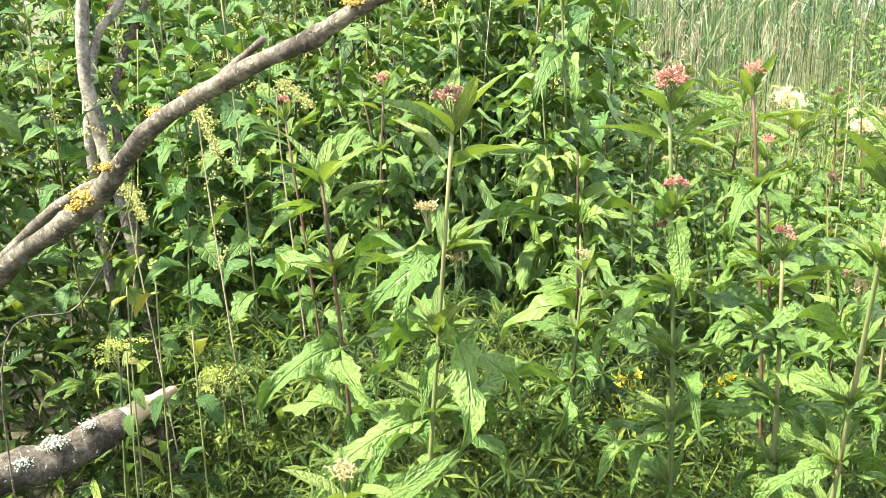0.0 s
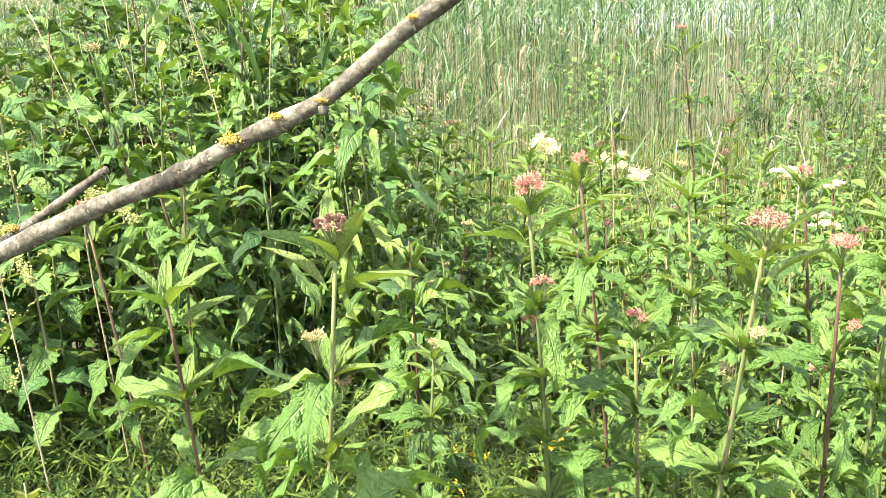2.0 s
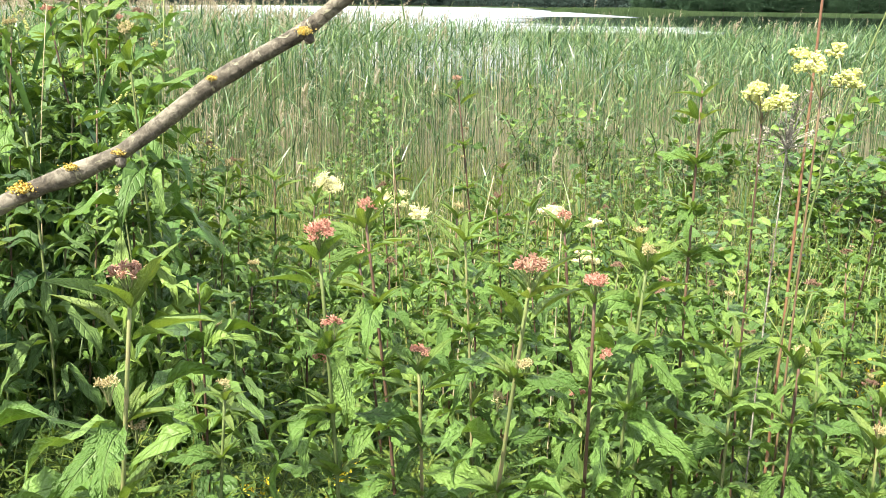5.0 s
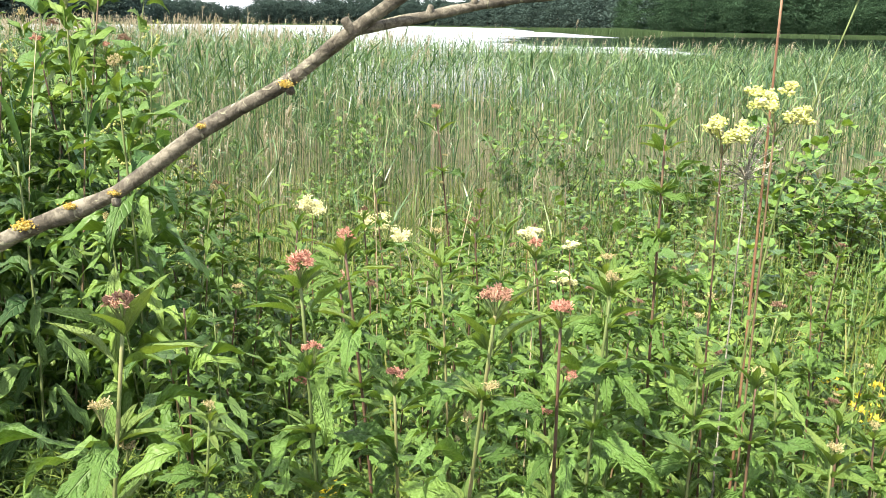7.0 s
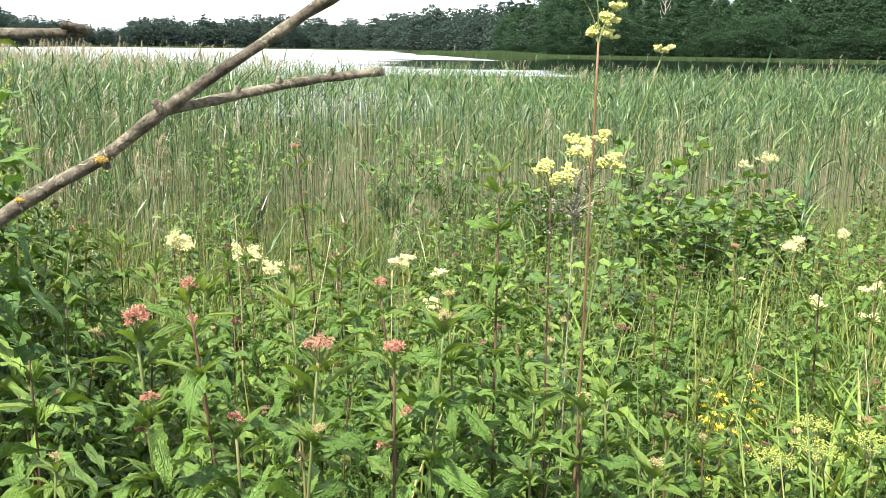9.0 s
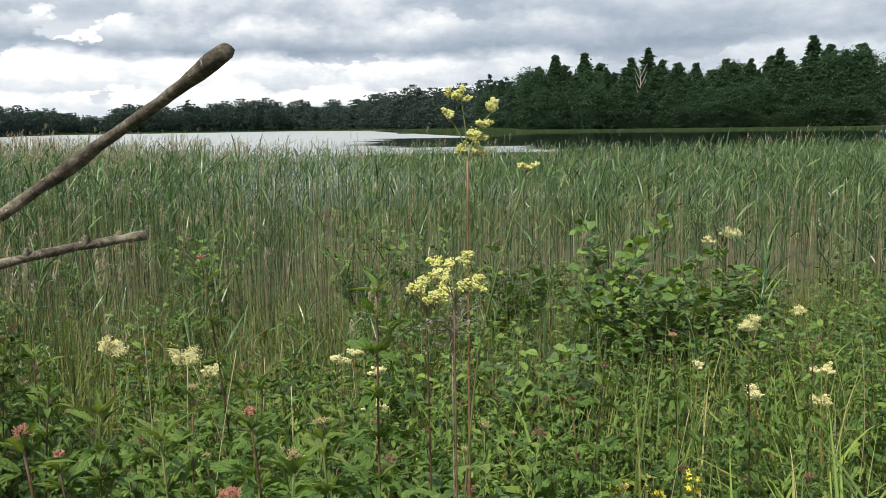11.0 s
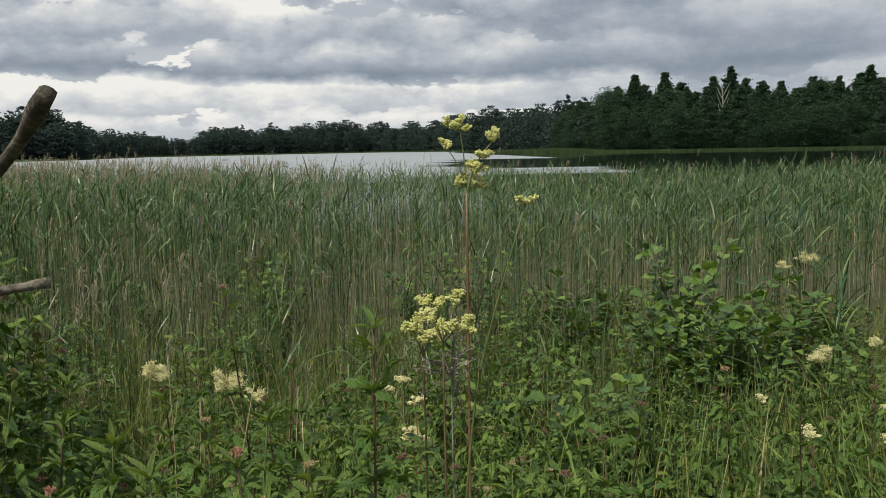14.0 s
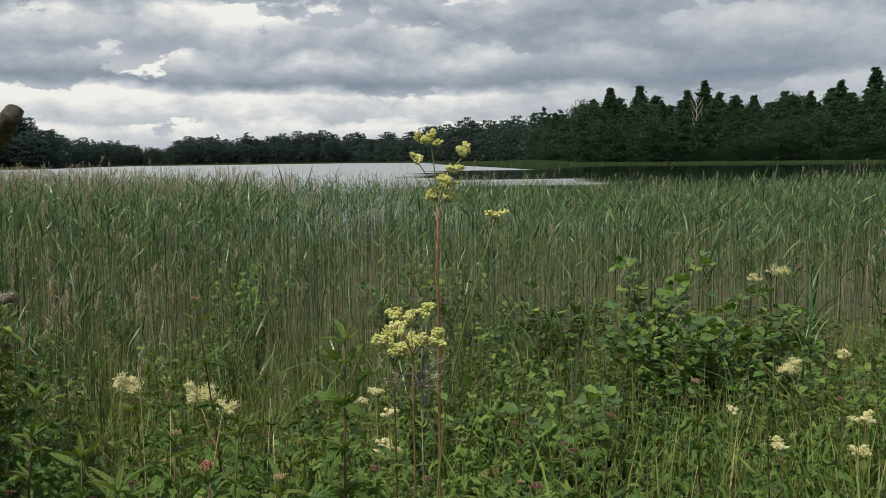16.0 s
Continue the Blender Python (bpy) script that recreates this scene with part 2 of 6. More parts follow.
M = dict(
    hemp=leaf_mat("hemp_leaf", [(0.052, 0.106, 0.023), (0.078, 0.148, 0.030), (0.102, 0.185, 0.040), (0.130, 0.212, 0.050)], 0.46, 0.25, 0.45, spec=0.3),
    hemp_back=leaf_mat("hemp_leaf_back", [(0.032, 0.070, 0.018), (0.074, 0.138, 0.030), (0.115, 0.192, 0.040), (0.165, 0.240, 0.052)], 0.42, 0.22, 0.35, spec=0.26),
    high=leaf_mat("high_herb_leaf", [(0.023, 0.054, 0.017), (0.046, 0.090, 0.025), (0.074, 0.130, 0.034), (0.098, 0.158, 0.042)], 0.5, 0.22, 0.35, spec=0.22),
    young=leaf_mat("young_leaf", [(0.10, 0.175, 0.040), (0.135, 0.215, 0.050), (0.165, 0.225, 0.060)], 0.5, 0.30, 0.35, spec=0.35),
    under=leaf_mat("undergrowth_leaf", [(0.024, 0.055, 0.015), (0.052, 0.098, 0.024), (0.118, 0.182, 0.036), (0.200, 0.250, 0.050)], 0.38, 0.22, 0.3, spec=0.26),
    nettle=leaf_mat("nettle_leaf", [(0.050, 0.112, 0.034), (0.074, 0.148, 0.038), (0.112, 0.180, 0.046)], 0.55, 0.24, 0.5, spec=0.25),
    catkin=leaf_mat("nettle_flower", [(0.27, 0.30, 0.09), (0.36, 0.36, 0.12)], 0.7, 0.2),
    alder=leaf_mat("alder_leaf", [(0.030, 0.072, 0.020), (0.080, 0.155, 0.032), (0.170, 0.262, 0.050)], 0.3, 0.26, 0.5, spec=0.4),
    grass=leaf_mat("grass_blade", [(0.040, 0.085, 0.020), (0.090, 0.150, 0.035), (0.160, 0.210, 0.052), (0.27, 0.25, 0.10)], 0.5, 0.3),
    sedge=leaf_mat("sedge_blade", [(0.11, 0.19, 0.035), (0.17, 0.25, 0.05), (0.25, 0.31, 0.075)], 0.45, 0.35, spec=0.3),
    reed=leaf_mat("reed_leaf", [(0.017, 0.042, 0.018), (0.045, 0.096, 0.040), (0.094, 0.162, 0.064), (0.195, 0.255, 0.105)], 0.34, 0.26, spec=0.36, glow=(1.1, 1.15, 0.65)),
    straw=leaf_mat("reed_straw", [(0.10, 0.085, 0.05), (0.42, 0.36, 0.235), (0.19, 0.175, 0.09), (0.52, 0.455, 0.31)], 0.6, 0.12),
    plume=leaf_mat("reed_plume", [(0.26, 0.225, 0.175), (0.33, 0.29, 0.23), (0.23, 0.19, 0.155)], 0.8, 0.25),
    pink=leaf_mat("pink_floret", [(0.42, 0.165, 0.125), (0.52, 0.26, 0.20), (0.58, 0.35, 0.26)], 0.7, 0.25, glow=(1.1, 0.85, 0.8)),
    faded=leaf_mat("faded_floret", [(0.40, 0.19, 0.15), (0.50, 0.32, 0.22), (0.42, 0.24, 0.18)], 0.8, 0.2, glow=(1, 0.9, 0.7)),
    brown_bud=leaf_mat("red_brown_bud", [(0.16, 0.085, 0.06), (0.24, 0.14, 0.10), (0.30, 0.20, 0.14)], 0.7, 0.2),
    bud=leaf_mat("pale_bud", [(0.42, 0.34, 0.19), (0.50, 0.42, 0.25), (0.36, 0.32, 0.14)], 0.7, 0.25),
    cream=leaf_mat("cream_floret", [(0.70, 0.66, 0.36), (0.77, 0.73, 0.46), (0.64, 0.61, 0.30)], 0.8, 0.25, glow=(1, 1, 0.8)),
    creamgreen=leaf_mat("greenish_cream_floret", [(0.46, 0.50, 0.13), (0.58, 0.58, 0.22), (0.66, 0.62, 0.34)], 0.8, 0.25, glow=(1, 1, 0.6)),
    yellow=leaf_mat("yellow_petal", [(0.80, 0.60, 0.04), (0.86, 0.68, 0.06)], 0.6, 0.3, glow=(1, 1, 0.4)),
    umbel=leaf_mat("umbel_floret", [(0.34, 0.39, 0.09), (0.42, 0.44, 0.13), (0.28, 0.35, 0.07)], 0.8, 0.2),
    sick=leaf_mat("yellowed_leaf", [(0.20, 0.22, 0.05), (0.28, 0.27, 0.07), (0.17, 0.22, 0.05)], 0.6, 0.3, 0.3),
    stem_green=plain_mat("green_stem", [(0.09, 0.12, 0.04), (0.145, 0.175, 0.065), (0.20, 0.175, 0.09)], 0.55, 60, 0.3, 0.001),
    stem_red=plain_mat("red_brown_stem", [(0.06, 0.036, 0.026), (0.10, 0.058, 0.040), (0.155, 0.108, 0.062)], 0.5, 60, 0.3, 0.001),
    stem_orange=plain_mat("orange_brown_stem", [(0.10, 0.05, 0.035), (0.17, 0.085, 0.05), (0.21, 0.145, 0.08)], 0.5, 60, 0.3, 0.001),
    dry=plain_mat("dry_stalk", [(0.24, 0.19, 0.12), (0.38, 0.31, 0.20), (0.48, 0.41, 0.29)], 0.8, 50, 0.4, 0.001),
    bark=bark_mat("branch_bark", (0.036, 0.030, 0.025), (0.098, 0.084, 0.068), (0.21, 0.186, 0.152), (0.32, 0.30, 0.22), 0.045),
    bark_grey=bark_mat("weathered_bark", (0.09, 0.078, 0.065), (0.22, 0.195, 0.165), (0.38, 0.35, 0.30), (0.50, 0.50, 0.44), 0.03),
    bark_log=bark_mat("log_bark", (0.028, 0.022, 0.018), (0.07, 0.058, 0.047), (0.15, 0.13, 0.105), (0.42, 0.44, 0.37), 0.05),
    wood=plain_mat("bare_wood", [(0.30, 0.20, 0.12), (0.45, 0.33, 0.21), (0.55, 0.43, 0.29)], 0.7, 40, 0.4, 0.002, stretch=(1, 1, 1)),
    lichen=plain_mat("orange_lichen", [(0.30, 0.20, 0.04), (0.50, 0.32, 0.05), (0.58, 0.48, 0.18)], 0.9, 160, 0.9, 0.004),
    lichen_pale=plain_mat("grey_lichen", [(0.24, 0.25, 0.21), (0.36, 0.38, 0.32), (0.46, 0.48, 0.41)], 0.9, 160, 0.9, 0.004),
    soil=plain_mat("ground_litter", [(0.035, 0.03, 0.02), (0.07, 0.065, 0.035), (0.07, 0.10, 0.035)], 0.95, 9.0, 0.6, 0.03, vary=False),
    water=water_mat(),
    # haze of distance is put into both wood foliage colours, bluest in the far wood
    tree_a=leaf_mat("hazed_wood_foliage", [(0.034, 0.066, 0.042), (0.043, 0.080, 0.047), (0.056, 0.096, 0.053)], 0.9, 0.3, spec=0.02, glow=(1.1, 1.1, 0.85)),
    tree_b=leaf_mat("hazed_far_wood_foliage", [(0.042, 0.064, 0.060), (0.049, 0.073, 0.066), (0.056, 0.082, 0.072)], 0.9, 0.35, spec=0.02, glow=(1.1, 1.1, 0.95)),
    shore=leaf_mat("shore_sedge", [(0.040, 0.070, 0.032), (0.054, 0.088, 0.038), (0.072, 0.104, 0.048)], 0.8, 0.25, spec=0.1),
    trunk=plain_mat("tree_trunk", [(0.05, 0.045, 0.04), (0.09, 0.08, 0.065)], 0.9, 2.0, 0.4, 0.02),
    dead=plain_mat("bleached_trunk", [(0.30, 0.28, 0.25), (0.45, 0.43, 0.40)], 0.9, 1.0, 0.3, 0.02),
)

# ---- mesh tools ----
rng = np.random.default_rng(7)


class Bag:
    """Collects vertices, faces, uv and material slots for one mesh."""

    def __init__(self):
        self.v, self.f, self.m, self.uv, self.n = [], [], [], [], 0

    def add(self, v, f, slot=0, uv=None):
        v = np.asarray(v, float).reshape(-1, 3)
        f = np.asarray(f, int)
        self.v.append(v)
        self.uv.append(np.zeros((len(v), 2)) if uv is None else np.asarray(uv, float).reshape(-1, 2))
        self.f.append(f + self.n)
        self.m.append(np.full(len(f), slot))
        self.n += len(v)
        return self

    def mesh(self, name, mats, smooth=True):
        me = bpy.data.meshes.new(name)
        v, uv = np.concatenate(self.v), np.concatenate(self.uv)
        loops = np.concatenate([f.ravel() for f in self.f])
        sizes = np.concatenate([np.full(len(f), f.shape[1]) for f in self.f])
        me.vertices.add(len(v))
        me.vertices.foreach_set("co", v.astype(np.float32).ravel())
        me.loops.add(len(loops))
        me.loops.foreach_set("vertex_index", loops.astype(np.int32))
        me.polygons.add(len(sizes))
        me.polygons.foreach_set("loop_start", np.concatenate([[0], np.cumsum(sizes)[:-1]]).astype(np.int32))
        me.polygons.foreach_set("material_index", np.concatenate(self.m).astype(np.int32))
        me.polygons.foreach_set("use_smooth", np.full(len(sizes), smooth))
        me.uv_layers.new(name="UVMap").data.foreach_set("uv", uv[loops].astype(np.float32).ravel())
        me.update(calc_edges=True)
        for m in mats:
            me.materials.append(m)
        return me


def turns(yaw, pitch, roll=0.0, scale=1.0):
    """Stack of 3x3 matrices: roll about y, then pitch about x, then yaw about z."""
    yaw, pitch, roll, scale = np.broadcast_arrays(*(np.asarray(a, float) for a in (yaw, pitch, roll, scale)))
    cy, sy, cp, sp, cr, sr = np.cos(yaw), np.sin(yaw), np.cos(pitch), np.sin(pitch), np.cos(roll), np.sin(roll)
    o, z = np.ones_like(cy), np.zeros_like(cy)
    rz = np.stack([cy, -sy, z, sy, cy, z, z, z, o], -1).reshape(*cy.shape, 3, 3)
    rx = np.stack([o, z, z, z, cp, -sp, z, sp, cp], -1).reshape(*cy.shape, 3, 3)
    ry = np.stack([cr, z, sr, z, o, z, -sr, z, cr], -1).reshape(*cy.shape, 3, 3)
    return rz @ rx @ ry * scale[..., None, None]


def strew(bag, shape, rot, pos, slot=0):
    """Copies of a template (v, f, uv) at many poses into one bag."""
    v, f, uv = shape
    rot, pos = np.atleast_3d(rot).reshape(-1, 3, 3), np.asarray(pos, float).reshape(-1, 3)
    out = np.einsum("nij,kj->nki", rot, v) + pos[:, None]
    faces = f[None] + (np.arange(len(pos)) * len(v))[:, None, None]
    bag.add(out.reshape(-1, 3), faces.reshape(-1, f.shape[1]), slot, np.tile(uv, (len(pos), 1)))


def leaf(length=0.1, width=0.025, nl=8, nw=4, rise=0.35, droop=1.1, fold=0.35, wave=0.1, teeth=0.0, a=0.7, b=1.0, seed=0, pucker=0.0):
    """A leaf blade along +y from the origin, face up: folded at its rib, arched and wavy."""
    r = np.random.default_rng(seed)
    t = np.linspace(0, 1, nl + 1)
    ang = rise - droop * t ** 1.2
    y = np.concatenate([[0], np.cumsum(np.cos((ang[1:] + ang[:-1]) / 2))]) * length / nl
    z = np.concatenate([[0], np.cumsum(np.sin((ang[1:] + ang[:-1]) / 2))]) * length / nl
    peak = (a / (a + b)) ** a * (b / (a + b)) ** b
    w = width / 2 * (np.maximum(t, 0.004) ** a * np.maximum(1 - t, 0.0) ** b / peak + 0.03)
    w = w * (1 + teeth * np.where(np.arange(nl + 1) % 2, 1, -1))
    s = np.linspace(-1, 1, nw + 1)
    ph = r.uniform(0, 6.28, 2)
    bend = r.normal(0, 0.06)
    v, uv = [], []
    for i in range(nl + 1):
        for k in s:
            up = fold * abs(k) * w[i] + wave * w[i] * k * math.sin(9 * t[i] + ph[0] + (2.2 if k > 0 else 0)) * 1.5
            up += pucker * w[i] * math.sin(6.283 * (8 * t[i] - 1.3 * abs(k))) * abs(k) ** 0.5
            v.append((k * w[i] + bend * length * t[i] ** 2, y[i] - up * math.sin(ang[i]), z[i] + up * math.cos(ang[i])))
            uv.append((t[i], 0.5 + 0.5 * k))
    n = nw + 1
    f = [(i * n + j, i * n + j + 1, (i + 1) * n + j + 1, (i + 1) * n + j) for i in range(nl) for j in range(nw)]
    return np.array(v), np.array(f), np.array(uv)


def tube(points, radii, sides=7, cap=True):
    """A tapered tube along points."""
    p = np.asarray(points, float)
    radii = np.atleast_1d(np.asarray(radii, float))
    radii = np.interp(np.linspace(0, 1, len(p)), np.linspace(0, 1, len(radii)), radii)
    d = np.gradient(p, axis=0)
    d /= np.linalg.norm(d, axis=1, keepdims=True)
    ref = np.array([0.31, 0.17, 0.93]) if abs(d[0, 2]) < 0.8 else np.array([0.9, 0.4, 0.1])
    u = np.cross(d, ref)
    u /= np.linalg.norm(u, axis=1, keepdims=True)
    w = np.cross(d, u)
    a = np.arange(sides) * 2 * np.pi / sides
    v = p[:, None] + radii[:, None, None] * (np.cos(a)[None, :, None] * u[:, None] + np.sin(a)[None, :, None] * w[:, None])
    n = len(p)
    f = [(i * sides + j, i * sides + (j + 1) % sides, (i + 1) * sides + (j + 1) % sides, (i + 1) * sides + j) for i in range(n - 1) for j in range(sides)]
    v = v.reshape(-1, 3)
    if cap:
        v = np.concatenate([v, p[-1:] + d[-1:] * radii[-1] * 0.4])
        last = (n - 1) * sides
        f += [(last + j, last + (j + 1) % sides, len(v) - 1, len(v) - 1) for j in range(sides)]
    uv = np.zeros((len(v), 2))
    return v, np.array(f), uv


def tidy(f):
    """Splits faces that repeat a vertex off as triangles."""
    tri = f[:, 2] == f[:, 3]
    return f[~tri], f[tri][:, :3]


def add_tube(bag, points, radii, sides=7, slot=0):
    v, f, uv = tube(points, radii, sides)
    quads, tris = tidy(f)
    start = bag.n
    bag.add(v, quads, slot, uv)
    bag.f.append(tris + start)
    bag.m.append(np.full(len(tris), slot))


def curve_points(ctrl, n=24):
    """A smooth line through control points."""
    c = np.asarray(ctrl, float)
    e = np.concatenate([2 * c[:1] - c[1:2], c, 2 * c[-1:] - c[-2:-1]])
    out = []
    for i in range(1, len(e) - 2):
        t = np.linspace(0, 1, max(2, n // (len(c) - 1) + 1))[: None if i == len(e) - 3 else -1, None]
        p0, p1, p2, p3 = e[i - 1], e[i], e[i + 1], e[i + 2]
        out.append(0.5 * (2 * p1 + (p2 - p0) * t + (2 * p0 - 5 * p1 + 4 * p2 - p3) * t ** 2 + (3 * p1 - p0 - 3 * p2 + p3) * t ** 3))
    return np.concatenate(out)


def ribbons(bag, pts, widths, side, slot=0):
    """Many thin blades at once. pts (N, K, 3), widths (N, K), side (N, 3)."""
    n, k, _ = pts.shape
    off = side[:, None] * widths[..., None] / 2
    v = np.stack([pts - off, pts + off], 2).reshape(-1, 3)
    base = (np.arange(n) * k * 2)[:, None] + (np.arange(k - 1) * 2)[None]
    f = np.stack([base, base + 1, base + 3, base + 2], -1).reshape(-1, 4)
    bag.add(v, f, slot)


def prisms(bag, pts, radii, slot=0):
    """Many three-sided stalks at once. pts (N, K, 3), radii (N, K)."""
    n, k, _ = pts.shape
    a = np.arange(3) * 2 * np.pi / 3
    ring = np.stack([np.cos(a), np.sin(a), 0 * a], -1)
    v = (pts[:, :, None] + radii[..., None, None] * ring).reshape(-1, 3)
    b = (np.arange(n) * k * 3)[:, None, None] + (np.arange(k - 1) * 3)[None, :, None]
    j = np.arange(3)[None, None]
    f = np.stack([b + j, b + (j + 1) % 3, b + 3 + (j + 1) % 3, b + 3 + j], -1).reshape(-1, 4)
    bag.add(v, f, slot)


def bead(sides=4):
    """A small faceted bead."""
    a = np.arange(sides) * 2 * np.pi / sides
    v = np.concatenate([[[0, 0, 1]], np.stack([np.cos(a), np.sin(a), 0 * a], -1), [[0, 0, -1]]])
    f = [(0, 1 + j, 1 + (j + 1) % sides) for j in range(sides)] + [(sides + 1, 1 + (j + 1) % sides, 1 + j) for j in range(sides)]
    return v, np.array(f), np.zeros((len(v), 2))


def floret():
    """A slim opened tube, narrow below."""
    v = [(0, 0, 0)] + [(0.32 * math.cos(a), 0.32 * math.sin(a), 1.0 + 0.1 * (i % 2)) for i, a in enumerate(np.arange(4) * math.pi / 2)] + [(0, 0, 0.8)]
    f = [(0, 1 + (j + 1) % 4, 1 + j) for j in range(4)] + [(5, 1 + j, 1 + (j + 1) % 4) for j in range(4)]
    return np.array(v), np.array(f), np.zeros((6, 2))


BEAD, FLORET = bead(), floret()


def obj(name, mesh, parent=None, m=None, label=""):
    ob = new(name, mesh)
    if parent:
        ob.parent = parent
    if m is not None:
        ob.matrix_basis = m
    return tagged(ob, label)


def part(name, bag, mats, parent, label="", smooth=True):
    return obj(name, bag.mesh(name, mats, smooth), parent, None, label)


def thing(name, place, label, category, group=""):
    ob = new(name)
    ob.location = place
    ob.empty_display_size = 0.05
    return tagged(ob, label, category, group)


def mat4(rot, pos):
    m = Matrix([[*map(float, rot[i]), float(pos[i])] for i in range(3)] + [[0, 0, 0, 1]])
    return m


# ---- the lie of the land ----
def ground_z(x, y):
    z = np.interp(y, [-40, 0, 1.5, 3, 5, 7, 9, 12, 22, 28, 36, 60], [1.6, 1.0, 0.92, 0.68, 0.42, 0.28, 0.2, 0.14, 0.1, 0.07, -0.5, -2.2])
    return z + 0.04 * np.sin(2.1 * x + 0.7) * np.cos(1.7 * y)


def canopy_z(x, y):
    """Height to which the herbs of the bank grow."""
    z = np.interp(y, [0.5, 1, 2, 3, 4, 5, 6, 8, 10.5], [1.65, 1.82, 1.76, 1.56, 1.42, 1.24, 1.12, 1.0, 0.95])
    z = z - np.clip((x - 0.15) / 0.5, 0, 1) * np.interp(y, [1, 2, 3, 4, 6], [0.3, 0.42, 0.42, 0.15, 0.0])
    west = np.clip((np.degrees(np.arctan2(-x - 0.42, np.maximum(y - 0.2, 0.05))) - 21) / 6, 0, 1)
    far = np.hypot(x + 0.42, y - 0.2)
    return z + west * (np.interp(far, [0.9, 1.4, 2.2, 3, 4.5], [1.85, 2.0, 2.28, 2.42, 2.4]) - z)


SHORE_AZ = [-180, -80, -60, -40, -24, -20, -6, -1, 3, 6, 9, 28, 45, 70, 90, 180]
SHORE_R = [10, 30, 220, 380, 420, 560, 600, 520, 430, 330, 300, 285, 240, 120, 30, 10]


def build_land():
    az = np.radians(np.arange(0, 360, 2.0))
    rad = np.concatenate([[0.004], np.linspace(0.3, 12, 28), np.geomspace(13, 4000, 60)])
    a, r = np.meshgrid(az, rad)
    x, y = r * np.sin(a), r * np.cos(a)
    deg = (np.degrees(a) + 180) % 360 - 180
    shore = np.interp(deg, SHORE_AZ, SHORE_R)
    z = ground_z(x, y)
    z = np.where(y < 0.2, np.maximum(z, 1.0), z)
    over = r - shore
    land = np.clip(over / 6, -1, 1) * 0.5 + np.clip(over / 300, 0, 1) * 4
    z = np.where(r > 60, np.where(over > -6, land, -2.2), z)
    z = np.where((np.abs(deg) > 85) & (r > 12), 1.2, z)
    n = len(az)
    v = np.stack([x, y, z], -1).reshape(-1, 3)
    f = [(i * n + j, (i + 1) * n + j, (i + 1) * n + (j + 1) % n, i * n + (j + 1) % n) for i in range(len(rad) - 1) for j in range(n)]
    b = Bag().add(v, np.array(f)[:, ::-1])
    tagged(obj("ground", b.mesh("ground", [M["soil"]])), "dark damp soil and litter of a lake shore", "ground", kind="structure")
    w = Bag()
    g = np.concatenate([[6.0], np.geomspace(14, 900, 40)])
    ang = np.radians(np.linspace(-95, 95, 80))
    gr, ga = np.meshgrid(g, ang, indexing="ij")
    v = np.stack([gr * np.sin(ga), gr * np.cos(ga), 0 * gr], -1).reshape(-1, 3)
    m = len(ang)
    f = [(i * m + j, i * m + j + 1, (i + 1) * m + j + 1, (i + 1) * m + j) for i in range(len(g) - 1) for j in range(m - 1)]
    w.add(v, np.array(f)[:, ::-1])
    tagged(obj("water", w.mesh("water", [M["water"]])), "lake water, wind-ruffled far out with sky sheen in its colour, dark in the lee", "lake", kind="structure")


build_land()


# ---- far shore: woods, dead tree, sedge ----
LEAFLET = (np.array([(-0.5, 0, 0.0), (0.1, -0.45, 0.12), (0.55, 0.05, 0.0), (-0.05, 0.5, -0.1)]), np.array([(0, 1, 2, 3)]), np.zeros((4, 2)))


def crown_bag(kind, limbs, per, size, seed):
    """Foliage of one tree, 1 m high in all: tufts of small blades strung along tiers of limbs, with gaps."""
    r = np.random.default_rng(seed)
    b = Bag()
    h = 0.01 + 0.98 * np.sort(r.uniform(0, 1, limbs) ** 0.88)
    if kind == "spire":
        reach = 0.20 * (1 - h) ** 1.1 + 0.006
    elif kind == "dome":
        reach = 0.25 * np.sqrt(np.clip(1 - ((h - 0.42) / 0.6) ** 2, 0, 1)) ** 0.8 + 0.012
    else:
        reach = 0.195 * np.clip(1 - h ** 2.0, 0, 1) * (0.7 + 0.5 * np.minimum(h * 3, 1)) + 0.008
    reach = reach * np.clip(r.normal(1.0, 0.22, limbs), 0.55, 1.5)
    a = np.arange(limbs) * 2.4 + r.normal(0, 0.5, limbs)
    rise, sag = r.normal(0.02, 0.02, limbs), r.uniform(0.0, 0.05, limbs)
    knots = 5
    t = np.tile(np.linspace(0.3, 1.0, knots), limbs)
    rp, ap, hp, up, sp = (np.repeat(q, knots) for q in (reach, a, h, rise, sag))
    c = np.stack([rp * t * np.cos(ap), rp * t * np.sin(ap), hp + up * t - sp * t ** 2], -1)
    n = len(c) * per
    cc, wide = np.repeat(c, per, 0), np.repeat(0.010 + 0.17 * rp, per)[:, None]
    pos = cc + r.normal(0, 1, (n, 3)) * [1, 1, 0.42] * wide
    strew(b, LEAFLET, turns(r.uniform(0, 6.28, n), r.uniform(-1.2, 1.2, n), r.uniform(-1.2, 1.2, n), size * r.uniform(0.55, 1.5, n)), pos)
    return b


